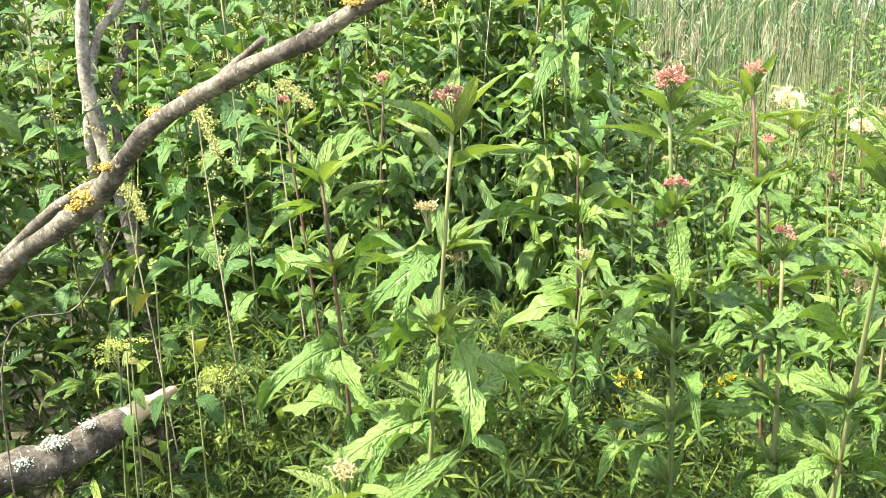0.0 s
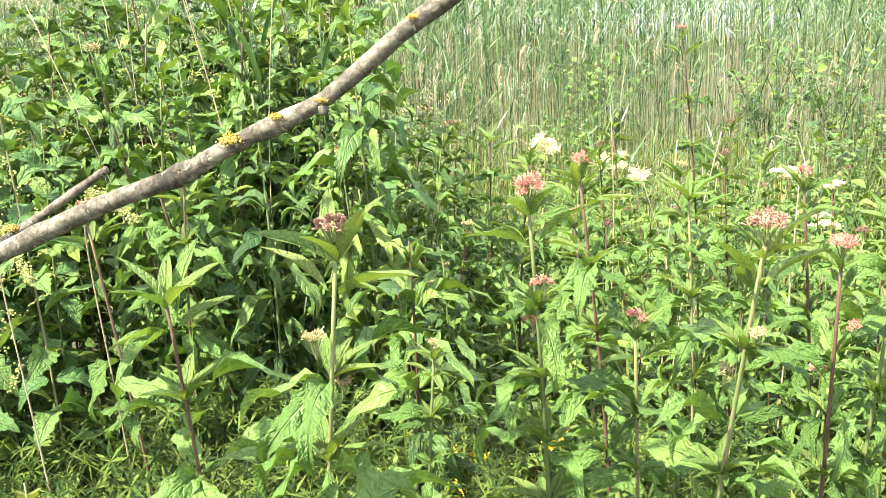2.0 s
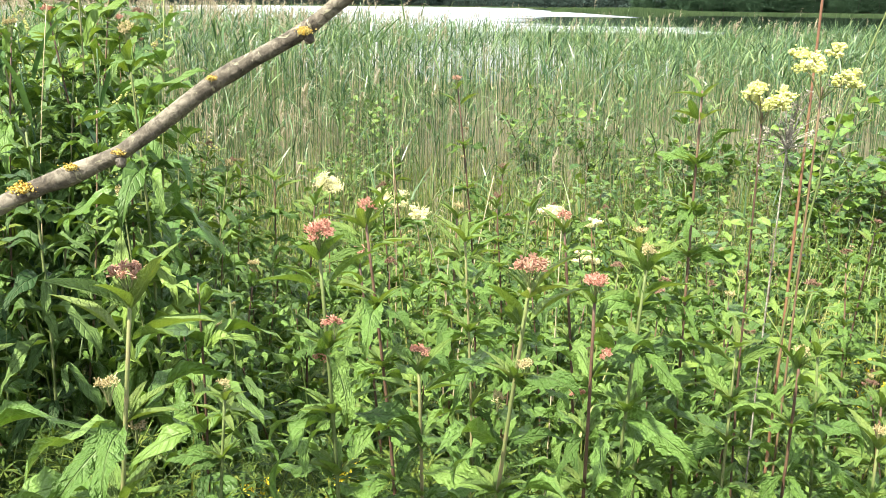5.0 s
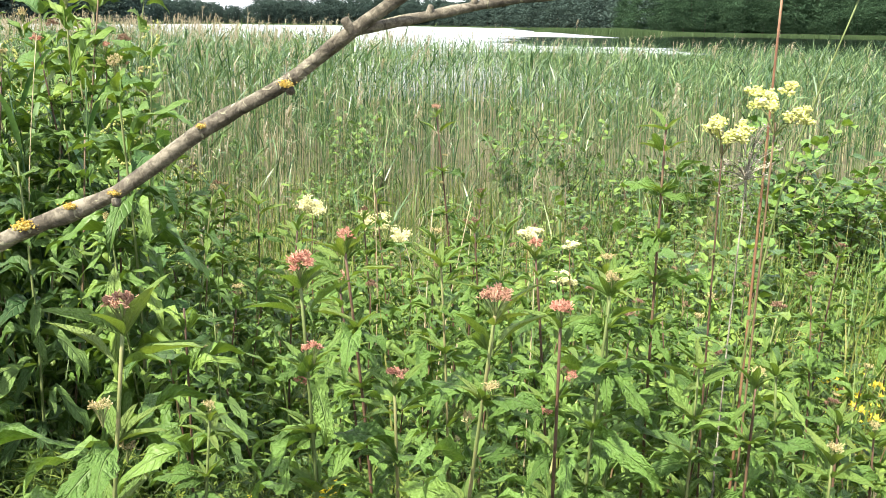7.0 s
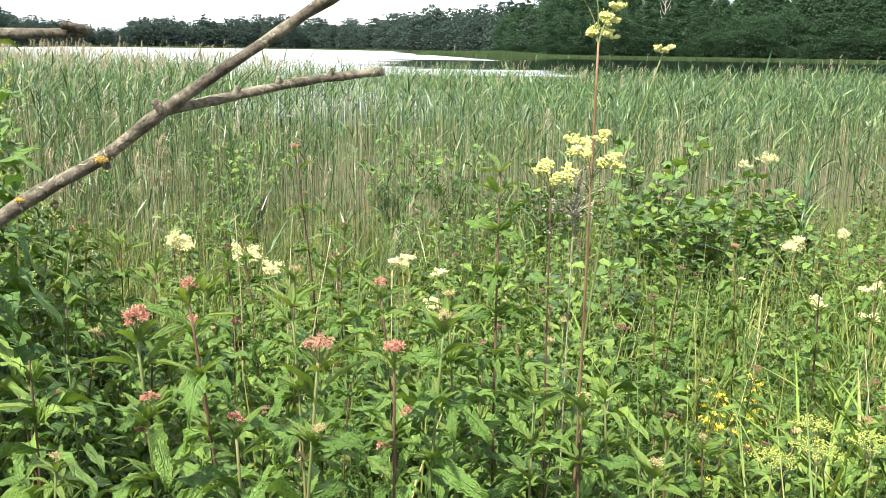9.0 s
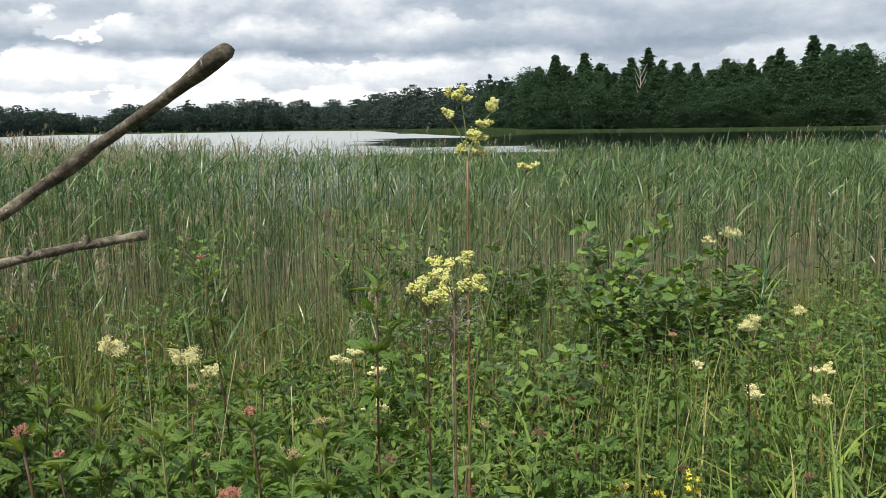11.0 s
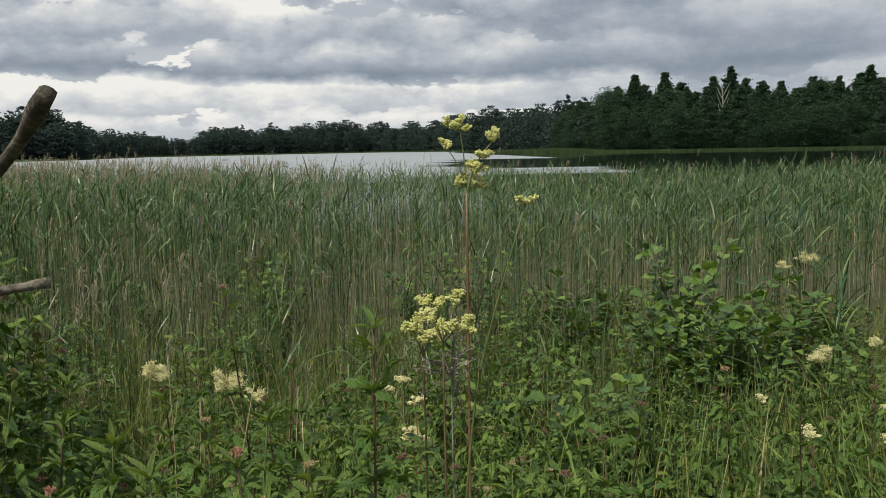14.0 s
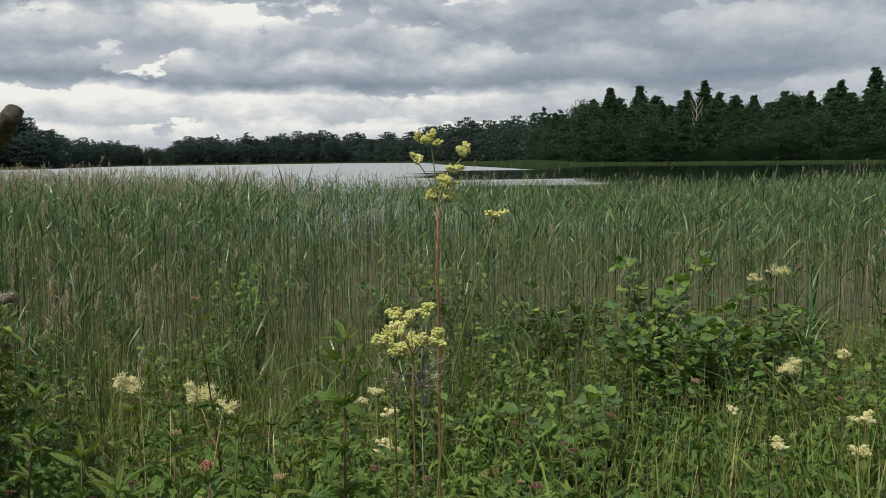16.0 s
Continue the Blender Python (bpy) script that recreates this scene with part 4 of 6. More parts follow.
# base x, y, top x, y, z, head, red stem, size, node spacing
HERO = [
    (-1.06, 1.06, -0.868, 0.990, 2.132, "faded", False, 1.3, 0.11),
    (-0.77, 1.26, -0.724, 1.182, 2.132, "open", False, 1.1, 0.105),
    (-0.65, 1.28, -0.615, 1.255, 1.960, "small", False, 0.9, 0.10),
    (-0.56, 1.26, -0.476, 1.056, 2.138, "faded", False, 1.0, 0.10),
    (-0.44, 1.40, -0.390, 1.322, 2.044, "open", True, 0.95, 0.10),
    (-0.33, 1.45, -0.311, 1.432, 2.060, "bud", False, 1.05, 0.11),
    (-1.20, 1.11, -1.160, 1.095, 2.020, "none", True, 1.45, 0.12),
    (-0.93, 1.36, -0.919, 1.368, 1.855, "bud", False, 0.85, 0.085),
    (-0.83, 0.73, -0.850, 0.780, 1.835, "bud", False, 1.3, 0.08),
    (-1.56, 1.68, -1.542, 1.679, 2.020, "small", True, 1.1, 0.11),
    (-1.48, 1.40, -1.521, 1.380, 2.025, "small", True, 1.0, 0.11),
    (-0.10, 1.50, -0.064, 1.501, 1.895, "bud", True, 1.0, 0.10),
    (0.05, 1.52, 0.079, 1.528, 1.755, "bud", False, 1.1, 0.09),
    (0.88, 2.30, 0.899, 2.288, 1.500, "small", True, 0.9, 0.10),
    (1.05, 3.62, 0.995, 3.613, 1.690, "faded", True, 1.15, 0.11),
    (-0.16, 1.86, -0.183, 1.836, 2.270, "none", True, 0.95, 0.10),
    (-0.27, 1.73, -0.290, 1.70, 2.02, "bud", False, 1.15, 0.10),
    (-0.60, 1.78, -0.596, 1.75, 2.01, "none", False, 1.15, 0.09),
    (-0.40, 1.75, -0.420, 1.707, 2.040, "small", True, 0.95, 0.10),
    (-0.70, 1.50, -0.716, 1.429, 2.110, "small", True, 1.0, 0.11),
    (-0.74, 1.84, -0.794, 1.768, 1.945, "small", True, 1.0, 0.11),
    (-0.50, 2.25, -0.482, 2.217, 1.975, "none", False, 0.9, 0.11),
    (0.02, 1.66, 0.01, 1.65, 1.86, "none", False, 1.0, 0.09),
    (-0.12, 1.62, -0.13, 1.62, 1.88, "none", False, 1.0, 0.09),
    (0.16, 1.78, 0.17, 1.76, 1.72, "none", True, 1.0, 0.09),
    (0.30, 1.95, 0.31, 1.93, 1.62, "bud", True, 1.0, 0.1),
    (-0.66, 2.70, -0.692, 2.649, 2.200, "faded", True, 0.75, 0.14),
    (-1.75, 2.58, -1.783, 2.540, 2.365, "small", True, 1.1, 0.12),
    (-1.90, 3.30, -1.930, 3.260, 2.330, "small", True, 1.1, 0.12),
    (-1.30, 3.05, -1.319, 3.00, 1.86, "none", True, 1.1, 0.10),
    (-1.52, 3.22, -1.497, 3.20, 1.86, "bud", True, 1.0, 0.10),
    (-0.60, 3.02, -0.574, 3.00, 1.90, "brown", True, 0.8, 0.13),
    (-0.56, 2.64, -0.575, 2.60, 1.88, "brown", True, 1.0, 0.09),
    (-0.94, 3.24, -0.958, 3.20, 1.87, "none", True, 0.95, 0.10),
    (-0.95, 2.82, -0.929, 2.80, 1.86, "brown", True, 1.0, 0.10),
    (0.50, 2.83, 0.509, 2.80, 1.80, "brown", True, 0.9, 0.09),
    (1.04, 2.93, 1.018, 2.90, 1.76, "bud", True, 0.9, 0.09),
    (0.38, 2.58, 0.368, 2.60, 1.76, "brown", True, 0.9, 0.09),
    (-1.02, 2.32, -1.010, 2.30, 1.94, "none", True, 1.1, 0.09),
    (-0.88, 2.34, -0.890, 2.30, 1.89, "none", False, 1.15, 0.09),
    (-0.65, 2.33, -0.657, 2.30, 1.92, "bud", True, 1.1, 0.09),
    (1.36, 3.24, 1.384, 3.20, 1.73, "brown", True, 0.9, 0.10),
]
for i, (bx, by, tx, ty, tz, head, red, size, gap) in enumerate(HERO):
    hemp_plant((bx, by, float(ground_z(bx, by)) - 0.02), (tx, ty, tz), head, red, size, 100 + i, gap)


def whorl_plant(name, height, leaves, mat, stem_mat, spacing, size, seed, head=None, label="", category="wild plant", group="", low=0.2, radius=0.004, lateral=True):
    """A plant built of leaf whorls, for the ranks behind."""
    r = np.random.default_rng(seed)
    t = thing(name, (0, -60, -30), label, category, group)
    line = stem_line((0, 0, 0), (r.normal(0, 0.05), r.normal(0, 0.05), height), 0.03, seed)
    b = Bag()
    add_tube(b, line, np.linspace(radius, radius * 0.45, len(line)), 5)
    part("stem", b, [stem_mat], t)
    turn = r.uniform(0, 3.14)
    w = Bag()
    for f in hemp_nodes(height, spacing, low):
        p = along(line, f)
        ln = size * float(np.interp(f, [0.2, 0.45, 0.75, 0.92, 1.0], [0.115, 0.17, 0.175, 0.13, 0.075]))
        lift = float(np.interp(f, [0.3, 0.6, 0.8, 0.95], [-0.5, -0.2, 0.05, 0.6]))
        for s in (0, 1):
            for da, q in ((0, 1.0), (0.6, 0.66), (-0.6, 0.62)) if lateral else ((0, 1.0),):
                ya = turn + math.pi * s + da + r.normal(0, 0.18)
                strew(w, leaves[int(r.integers(len(leaves)))], turns(ya - 1.57, lift + r.normal(0, 0.25), r.normal(0, 0.3), ln * q * r.uniform(0.8, 1.15))[None], [p + [math.cos(ya) * 0.006, math.sin(ya) * 0.006, 0]])
        turn += math.pi / 2
    tagged(part("foliage", w, [mat], t), kind="stuff")
    if head:
        obj("flower_head", HEADS[head][seed % 2], t, mat4(turns(0, 0.05, 0, 0.75), line[-1]))
    return t


def scatter(n, xr, yr, seed, gap=0.0, taken=()):
    """Places on the plan that keep a gap from one another."""
    r = np.random.default_rng(seed)
    out, tries = list(taken), 0
    start = len(out)
    while len(out) - start < n and tries < n * 40:
        tries += 1
        p = (r.uniform(*xr), r.uniform(*yr))
        if all((p[0] - q[0]) ** 2 + (p[1] - q[1]) ** 2 > gap * gap for q in out):
            out.append(p)
    return out[start:]


def fill(protos, places, seed, height, lo=0.85, hi=1.15, lean=5):
    """Copies of the given plants; height(x, y) is the height of their tips."""
    r = np.random.default_rng(seed)
    used = set()
    for x, y in places:
        k = int(r.integers(len(protos)))
        pr, native = protos[k]
        z = float(ground_z(x, y)) - 0.02
        s = (height(x, y) - z) / native * r.uniform(lo, hi)
        m = pose(x, y, z, r.normal(0, lean), r.normal(0, lean), r.uniform(0, 360)) @ Matrix.Diagonal((*(max(s, 0.45) ** p for p in (0.6, 0.6, 1.0)), 1))
        if k in used:
            copy_thing(pr, m).matrix_basis = m
        else:
            used.add(k)
            pr.matrix_basis = m


def fill_joined(name, label, protos, places, seed, height, lo=0.85, hi=1.15, lean=5):
    """The same plants, past counting, as one mesh of stuff; the models are taken away afterwards."""
    r = np.random.default_rng(seed)
    whole, mats, shapes = Bag(), [], []
    for pr, native in protos:
        got = []
        for ch in pr.children:
            me = ch.data
            v, li = np.zeros(len(me.vertices) * 3), np.zeros(len(me.loops), int)
            size, slot, uv = np.zeros(len(me.polygons), int), np.zeros(len(me.polygons), int), np.zeros(len(me.loops) * 2)
            me.vertices.foreach_get("co", v), me.loops.foreach_get("vertex_index", li), me.polygons.foreach_get("loop_total", size)
            me.polygons.foreach_get("material_index", slot), me.uv_layers[0].data.foreach_get("uv", uv)
            start = np.concatenate([[0], np.cumsum(size)[:-1]])
            point_uv = np.zeros((len(me.vertices), 2))
            point_uv[li] = uv.reshape(-1, 2)
            v = v.reshape(-1, 3) * np.array(ch.scale) + np.array(ch.location)
            faces = []
            for n in (3, 4):
                for k, m in enumerate(me.materials):
                    sel = (size == n) & (slot == k)
                    if sel.any():
                        if m not in mats:
                            mats.append(m)
                        faces.append((li[start[sel][:, None] + np.arange(n)], mats.index(m)))
            got.append((v, point_uv, faces))
        shapes.append((got, native))
    for x, y in places:
        got, native = shapes[int(r.integers(len(shapes)))]
        z = float(ground_z(x, y)) - 0.02
        s = max((height(x, y) - z) / native * r.uniform(lo, hi), 0.45)
        rot = turns(r.uniform(0, 6.28), *np.radians(r.normal(0, lean, 2))) * np.array([s ** 0.6, s ** 0.6, s])[None, :]
        for v, uv, faces in got:
            start = whole.n
            whole.add(v @ rot.T + [x, y, z], np.zeros((0, 4), int), 0, uv)
            for f, slot in faces:
                whole.f.append(f + start)
                whole.m.append(np.full(len(f), slot))
    tagged(obj(name, whole.mesh(name, mats)), label, "wild plants", kind="stuff")
    for pr, native in protos:
        for o in (*pr.children_recursive, pr):
            bpy.data.objects.remove(o)


keep_out = [(h[0], h[1]) for h in HERO]
HEMP_LABEL = "leafy hemp-agrimony in dense bank growth"
mids = []
for i, head in enumerate(("brown", "bud", None, None, None, "brown")):
    red = i in (0, 2, 3)
    mids.append((whorl_plant("hemp_agrimony", 1.0, HEMP_LOW, M["hemp_back"], M["stem_red" if red else "stem_green"], 0.085, 1.0, 200 + i, head,
                             HEMP_LABEL + {"small": ", with small pink heads", "bud": ", with pale buds", "brown": ", with red-brown buds", None: ""}[head], group="hemp-agrimony on the bank"), 1.0))
places = [p for p in scatter(235, (-3.0, 3.4), (1.5, 5.8), 31, 0.16, keep_out) if p[0] < 0.5 * p[1] + 0.6 and (p[1] > 1.85 or p[0] < -1.1) and (p[0] < 0.3 or p[1] > 2.2)]
fill(mids, places, 32, lambda x, y: canopy_z(x, y) + 0.02, 0.82, 1.08)
tall = []
for k in range(98):
    a, d = radians(-22 - 58 * ((k * 0.618) % 1.0)), 1.75 + 3.4 * ((k * 0.755) % 1.0)
    tall.append((-0.42 + d * math.sin(a), 0.2 + d * math.cos(a)))
for k in range(60):
    a, d = radians(-30 - 60 * ((k * 0.618) % 1.0)), 3.4 + 4.5 * ((k * 0.755) % 1.0)
    tall.append((-0.42 + d * math.sin(a), 0.2 + d * math.cos(a)))
# the edge of the high growth towards the lake is thin
lake_side = lambda x, y: math.degrees(math.atan2(-0.42 - x, y - 0.2)) < 35
tall = [(x, y) for k, (x, y) in enumerate(tall) if not (x > -2.3 and y < 1.7) and (k % 3 == 0 or not lake_side(x, y))]
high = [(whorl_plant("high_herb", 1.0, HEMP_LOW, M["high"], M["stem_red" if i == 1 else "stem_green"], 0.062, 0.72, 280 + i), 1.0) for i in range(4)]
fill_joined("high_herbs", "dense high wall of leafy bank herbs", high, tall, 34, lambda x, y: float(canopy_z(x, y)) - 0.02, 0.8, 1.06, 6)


# a loose rank of budding plants before the meadow
buds = [(whorl_plant("hemp_agrimony", 1.0, HEMP_LOW, M["hemp_back"], M["stem_red"], 0.075, 0.95, 240 + i, head, HEMP_LABEL + words, group="hemp-agrimony on the bank"), 1.0)
        for i, (head, words) in enumerate((("bud", ", with pale buds"), ("brown", ", with red-brown buds"), (None, "")))]
fill(buds, scatter(34, (-1.5, 1.7), (1.95, 3.3), 36, 0.24), 37, lambda x, y: float(canopy_z(-0.2, y)) - 0.04 - 0.16 * max(0.0, min(1.0, x)), 0.88, 1.06, 6)


# dense toothed foliage in the middle of the bank
thick = [(whorl_plant("hemp_agrimony", 1.0, HEMP_LEAF, M["hemp"], M["stem_red"], 0.07, 0.85, 260 + i, head, HEMP_LABEL + words, group="hemp-agrimony on the bank"), 1.0)
         for i, (head, words) in enumerate((("bud", ", with pale buds"), (None, ""), (None, "")))]
fill(thick, [p for p in scatter(64, (-1.9, 1.9), (1.75, 3.6), 38, 0.2, keep_out) if p[0] < 0.4 * p[1] + 0.5], 39, lambda x, y: float(canopy_z(x, y)) + 0.0, 0.86, 1.06, 7)


# ---- nettles ----
NETTLE_LEAF = [leaf(1.0, 0.44, 12, 4, 0.3, 1.1 + 0.4 * i, 0.3, 0.14, 0.13, 0.5, 1.05, 90 + i, 0.07) for i in range(2)]


def nettle(height, seed):
    r = np.random.default_rng(seed)
    t = whorl_plant("nettle", height, NETTLE_LEAF, M["nettle"], M["stem_green"], 0.066, 0.56, seed, None, "tall stinging nettle hung with yellow-green flower strings", group="nettles", lateral=False, radius=0.003)
    for i in range(9):
        b = Bag()
        z, a = height * r.uniform(0.6, 0.97), r.uniform(0, 6.28)
        ln = r.uniform(0.03, 0.065)
        q = np.linspace(0, 1, 16)
        p = np.stack([np.cos(a) * ln * q, np.sin(a) * ln * q, -0.7 * ln * q ** 2 + 0.01 * q], -1) + r.normal(0, 0.0022, (16, 3))
        strew(b, BEAD, turns(r.uniform(0, 6, 16), r.uniform(0, 3, 16), 0, r.uniform(0.0018, 0.0034, 16)), p)
        c = part("flower_string", b, [M["catkin"]], t, smooth=False)
        c.location = (0, 0, z)
    return t, height


nets = [nettle(1.15, 210 + i) for i in range(3)]
fill(nets, [p for p in scatter(60, (-3.6, -1.45), (0.55, 3.2), 41, 0.2, [(-1.6, 1.8), (-1.5, 1.45)]) if p[1] > 1.25 or p[0] < -1.95] + [(-1.85, 1.3), (-2.0, 1.1), (-2.05, 0.85), (-1.9, 1.5), (-2.15, 1.35), (-1.75, 1.42)], 42, lambda x, y: canopy_z(x, y) + (0.0 if y < 1.2 else 0.06), 0.85, 1.1)


# ---- alder saplings before the reeds ----
ALDER_LEAF = [leaf(1.0, 0.82, 6, 4, 0.25, 0.6, 0.25, 0.08, 0.03, 0.75, 0.42, 95 + i) for i in range(2)]
ALDER_LOW = [leaf(1.0, 0.52, 5, 2, 0.25, 0.8, 0.3, 0.12, 0.05, 0.7, 0.7, 97 + i) for i in range(2)]


def alder(height, stems, per, size, seed, leaves=ALDER_LEAF):
    r = np.random.default_rng(seed)
    t = thing("alder_sapling", (0, -60, -30), "bushy young alder with rounded glossy green leaves", "shrub", "alders before the reeds")
    for k in range(stems):
        a = r.uniform(0, 6.28)
        h = height * r.uniform(0.6, 1.0)
        sp = r.uniform(0.1, 0.32) * height
        line = curve_points([(0, 0, 0), (sp * 0.3 * math.cos(a), sp * 0.3 * math.sin(a), h * 0.5), (sp * math.cos(a), sp * math.sin(a), h)], 10)
        b = Bag()
        add_tube(b, line, np.linspace(0.006, 0.0015, len(line)), 5)
        st = part("stem", b, [M["stem_red"]], t)
        w = Bag()
        f = r.uniform(0.22, 1.0, per)
        root = np.array([along(line, q) for q in f])
        ya = np.arange(per) * 2.4 + r.normal(0, 0.4, per)
        out = np.stack([np.cos(ya), np.sin(ya), 0.3 + 0 * ya], -1) * r.uniform(0.01, 0.13, per)[:, None] * (1.1 - 0.7 * f)[:, None] * height
        sc = size * r.uniform(0.45, 1.2, per)
        which = r.integers(2, size=per)
        for j in range(2):
            sel = which == j
            strew(w, leaves[j], turns(ya[sel] - 1.57, r.normal(0.1, 0.35, sel.sum()), r.normal(0, 0.35, sel.sum()), sc[sel]), (root + out)[sel])
        for q, o in zip(root, out):
            add_tube(w, [q, q + o], [0.0012, 0.0009], 3, 1)
        tagged(part("leaf_spray", w, [M["alder"], M["stem_green"]], st), kind="stuff")
    return t, height


# the larger ones first: x, y, height of tips
alds = [alder(1.0, 7, 46, 0.09, 220 + i) for i in range(2)] + [alder(1.0, 5, 58, 0.07, 230 + i, ALDER_LOW) for i in range(3)]
fill(alds[:2], [(2.05, 8.6), (1.75, 7.6), (2.4, 8.0), (0.78, 4.85), (0.95, 5.3), (2.7, 7.4), (1.5, 6.8), (2.1, 7.0), (3.1, 8.2), (0.9, 8.2)], 51, lambda x, y: {2.05: 1.72, 0.78: 1.33, 0.95: 1.25, 0.9: 1.5}.get(x, 1.45), 0.97, 1.03, 3)
fill(alds[2:], [p for i, p in enumerate(scatter(88, (-5.0, 5.4), (5.2, 10.2), 52, 0.45, [(2.05, 8.6), (1.75, 7.6)])) if p[0] > 0.1 or i % 2 == 0], 53, lambda x, y: float(canopy_z(0, y)) + 0.12, 0.8, 1.3)
fill(alds[4:], [(-2.25, 10.1), (-2.05, 9.8), (-0.45, 9.4), (0.2, 9.7)], 54, lambda x, y: 1.72, 0.95, 1.05)


# ---- undergrowth: leaves, bedstraw tangle, grass ----
def build_undergrowth():
    r = np.random.default_rng(13)
    b = Bag()
    low = [leaf(1.0, w, 3, 2, 0.3, 0.9, 0.35, 0.1, 0.0, 0.6, 0.8, 300 + i) for i, w in enumerate((0.2, 0.34, 0.15))]
    n = 40000
    y = 0.35 + 10.4 * r.uniform(0, 1, n) ** 1.25
    x = r.uniform(-1, 1, n) * (1.6 + 0.62 * y) - 0.35 - 0.12 * y
    g, top = ground_z(x, y), canopy_z(x, y)
    lump = np.array([noise.noise(Vector((px * 1.9, py * 1.9, 0.5))) for px, py in zip(x, y)])
    hollow = np.exp(-(((x + 1.05) / 0.65) ** 2 + ((y - 1.25) / 0.5) ** 2)) * 0.5
    z = g + (top - g - np.interp(y, [0, 3, 4, 6, 10], [0.38, 0.36, 0.22, 0.32, 0.3]) - hollow) * np.clip(r.uniform(0, 1, n) ** 0.55 * (0.86 + 0.34 * lump), 0.02, 1.1)
    keep = ((x + 0.3) ** 2 + (y - 0.15) ** 2 > 0.45 ** 2) | (z < 1.6)
    x, y, z = x[keep], y[keep], z[keep]
    n = len(x)
    sc = r.uniform(0.035, 0.12, n)
    which = r.integers(3, size=n)
    for j in range(3):
        s = which == j
        strew(b, low[j], turns(r.uniform(0, 6.28, s.sum()), r.normal(0.1, 0.4, s.sum()), r.normal(0, 0.4, s.sum()), sc[s]), np.stack([x, y, z], -1)[s])
    tagged(obj("undergrowth", b.mesh("undergrowth", [M["under"]])), "dense mixed green leaves of low bank herbs", "undergrowth", kind="stuff")

    # bedstraw: whorls of narrow leaves on weak stems
    b = Bag()
    n = 15000
    y = np.where(np.arange(n) < 8000, r.uniform(0.85, 1.75, n), r.uniform(0.5, 3.4, n))
    x = np.where(np.arange(n) < 8000, r.uniform(-1.75, -0.4, n), r.uniform(-2.6, 0.7, n))
    g = ground_z(x, y)
    z = g + r.uniform(0.05, 0.68, n) * np.where(y < 2.2, 1.0, 0.8)
    clear = ~((x < -1.2) & (y < 1.2) & (z > 1.40))
    x, y, z = x[clear], y[clear], z[clear]
    n = len(x)
    whorl = Bag()
    needle = leaf(0.03, 0.005, 2, 1, 0.2, 0.5, 0.0, 0.0, 0.0, 0.5, 0.7, 1)
    for k in range(7):
        strew(whorl, needle, turns([k * 0.9], [0.1 * (-1) ** k], [0.0], [1.0]), [(0, 0, 0)])
    add_tube(whorl, [(0, 0, -0.03), (0.002, 0, 0.03)], [0.0007, 0.0006], 3)
    shape_v, shape_uv = np.concatenate(whorl.v), np.concatenate(whorl.uv)
    quads = np.concatenate([f for f in whorl.f if f.shape[1] == 4])
    strew(b, (shape_v, quads, shape_uv), turns(r.uniform(0, 6.28, n), r.normal(0, 0.6, n), r.normal(0, 0.6, n), r.uniform(0.7, 1.4, n)), np.stack([x, y, z], -1))
    tagged(obj("bedstraw", b.mesh("bedstraw", [M["under"]])), "tangled green bedstraw with whorled narrow leaves", "bedstraw", kind="stuff")

    # grass of the bank and the sedgy edge
    b = Bag()
    n = 15000
    y = 1.5 + 9.2 * r.uniform(0, 1, n) ** 0.9
    x = r.uniform(-1, 1, n) * (0.9 + 0.62 * y) + 0.15
    east = np.clip((x - 0.2) / 1.0, 0, 1)
    keep = r.uniform(0, 1, n) < np.where(y < 4, 0.12, 0.45) + np.where(y < 4, 0.2, 0.55) * np.maximum(east, y > 4.5)
    x, y = x[keep], y[keep]
    n = len(x)
    g = ground_z(x, y)
    ln = (canopy_z(0 * x, y) - g) * r.uniform(0.7, 1.2, n)
    a, bend = r.uniform(0, 6.28, n), r.uniform(0.05, 0.55, n)
    q = np.array([0, 0.35, 0.7, 1.0])
    out = np.stack([np.cos(a), np.sin(a), 0 * a], -1)
    p = np.stack([x, y, g], -1)[:, None] + out[:, None] * (ln[:, None] * bend[:, None] * q ** 2)[..., None] + np.array([0, 0, 1.0]) * (ln[:, None] * (q - 0.35 * bend[:, None] * q ** 2.5))[..., None]
    ribbons(b, p, r.uniform(0.003, 0.008, n)[:, None] * np.array([0.9, 1.0, 0.8, 0.1]), np.stack([-np.sin(a), np.cos(a), 0 * a], -1))
    tagged(obj("grass", b.mesh("grass", [M["grass"]], False)), "tall loose green grass blades among the herbs", "grass", kind="stuff")


build_undergrowth()


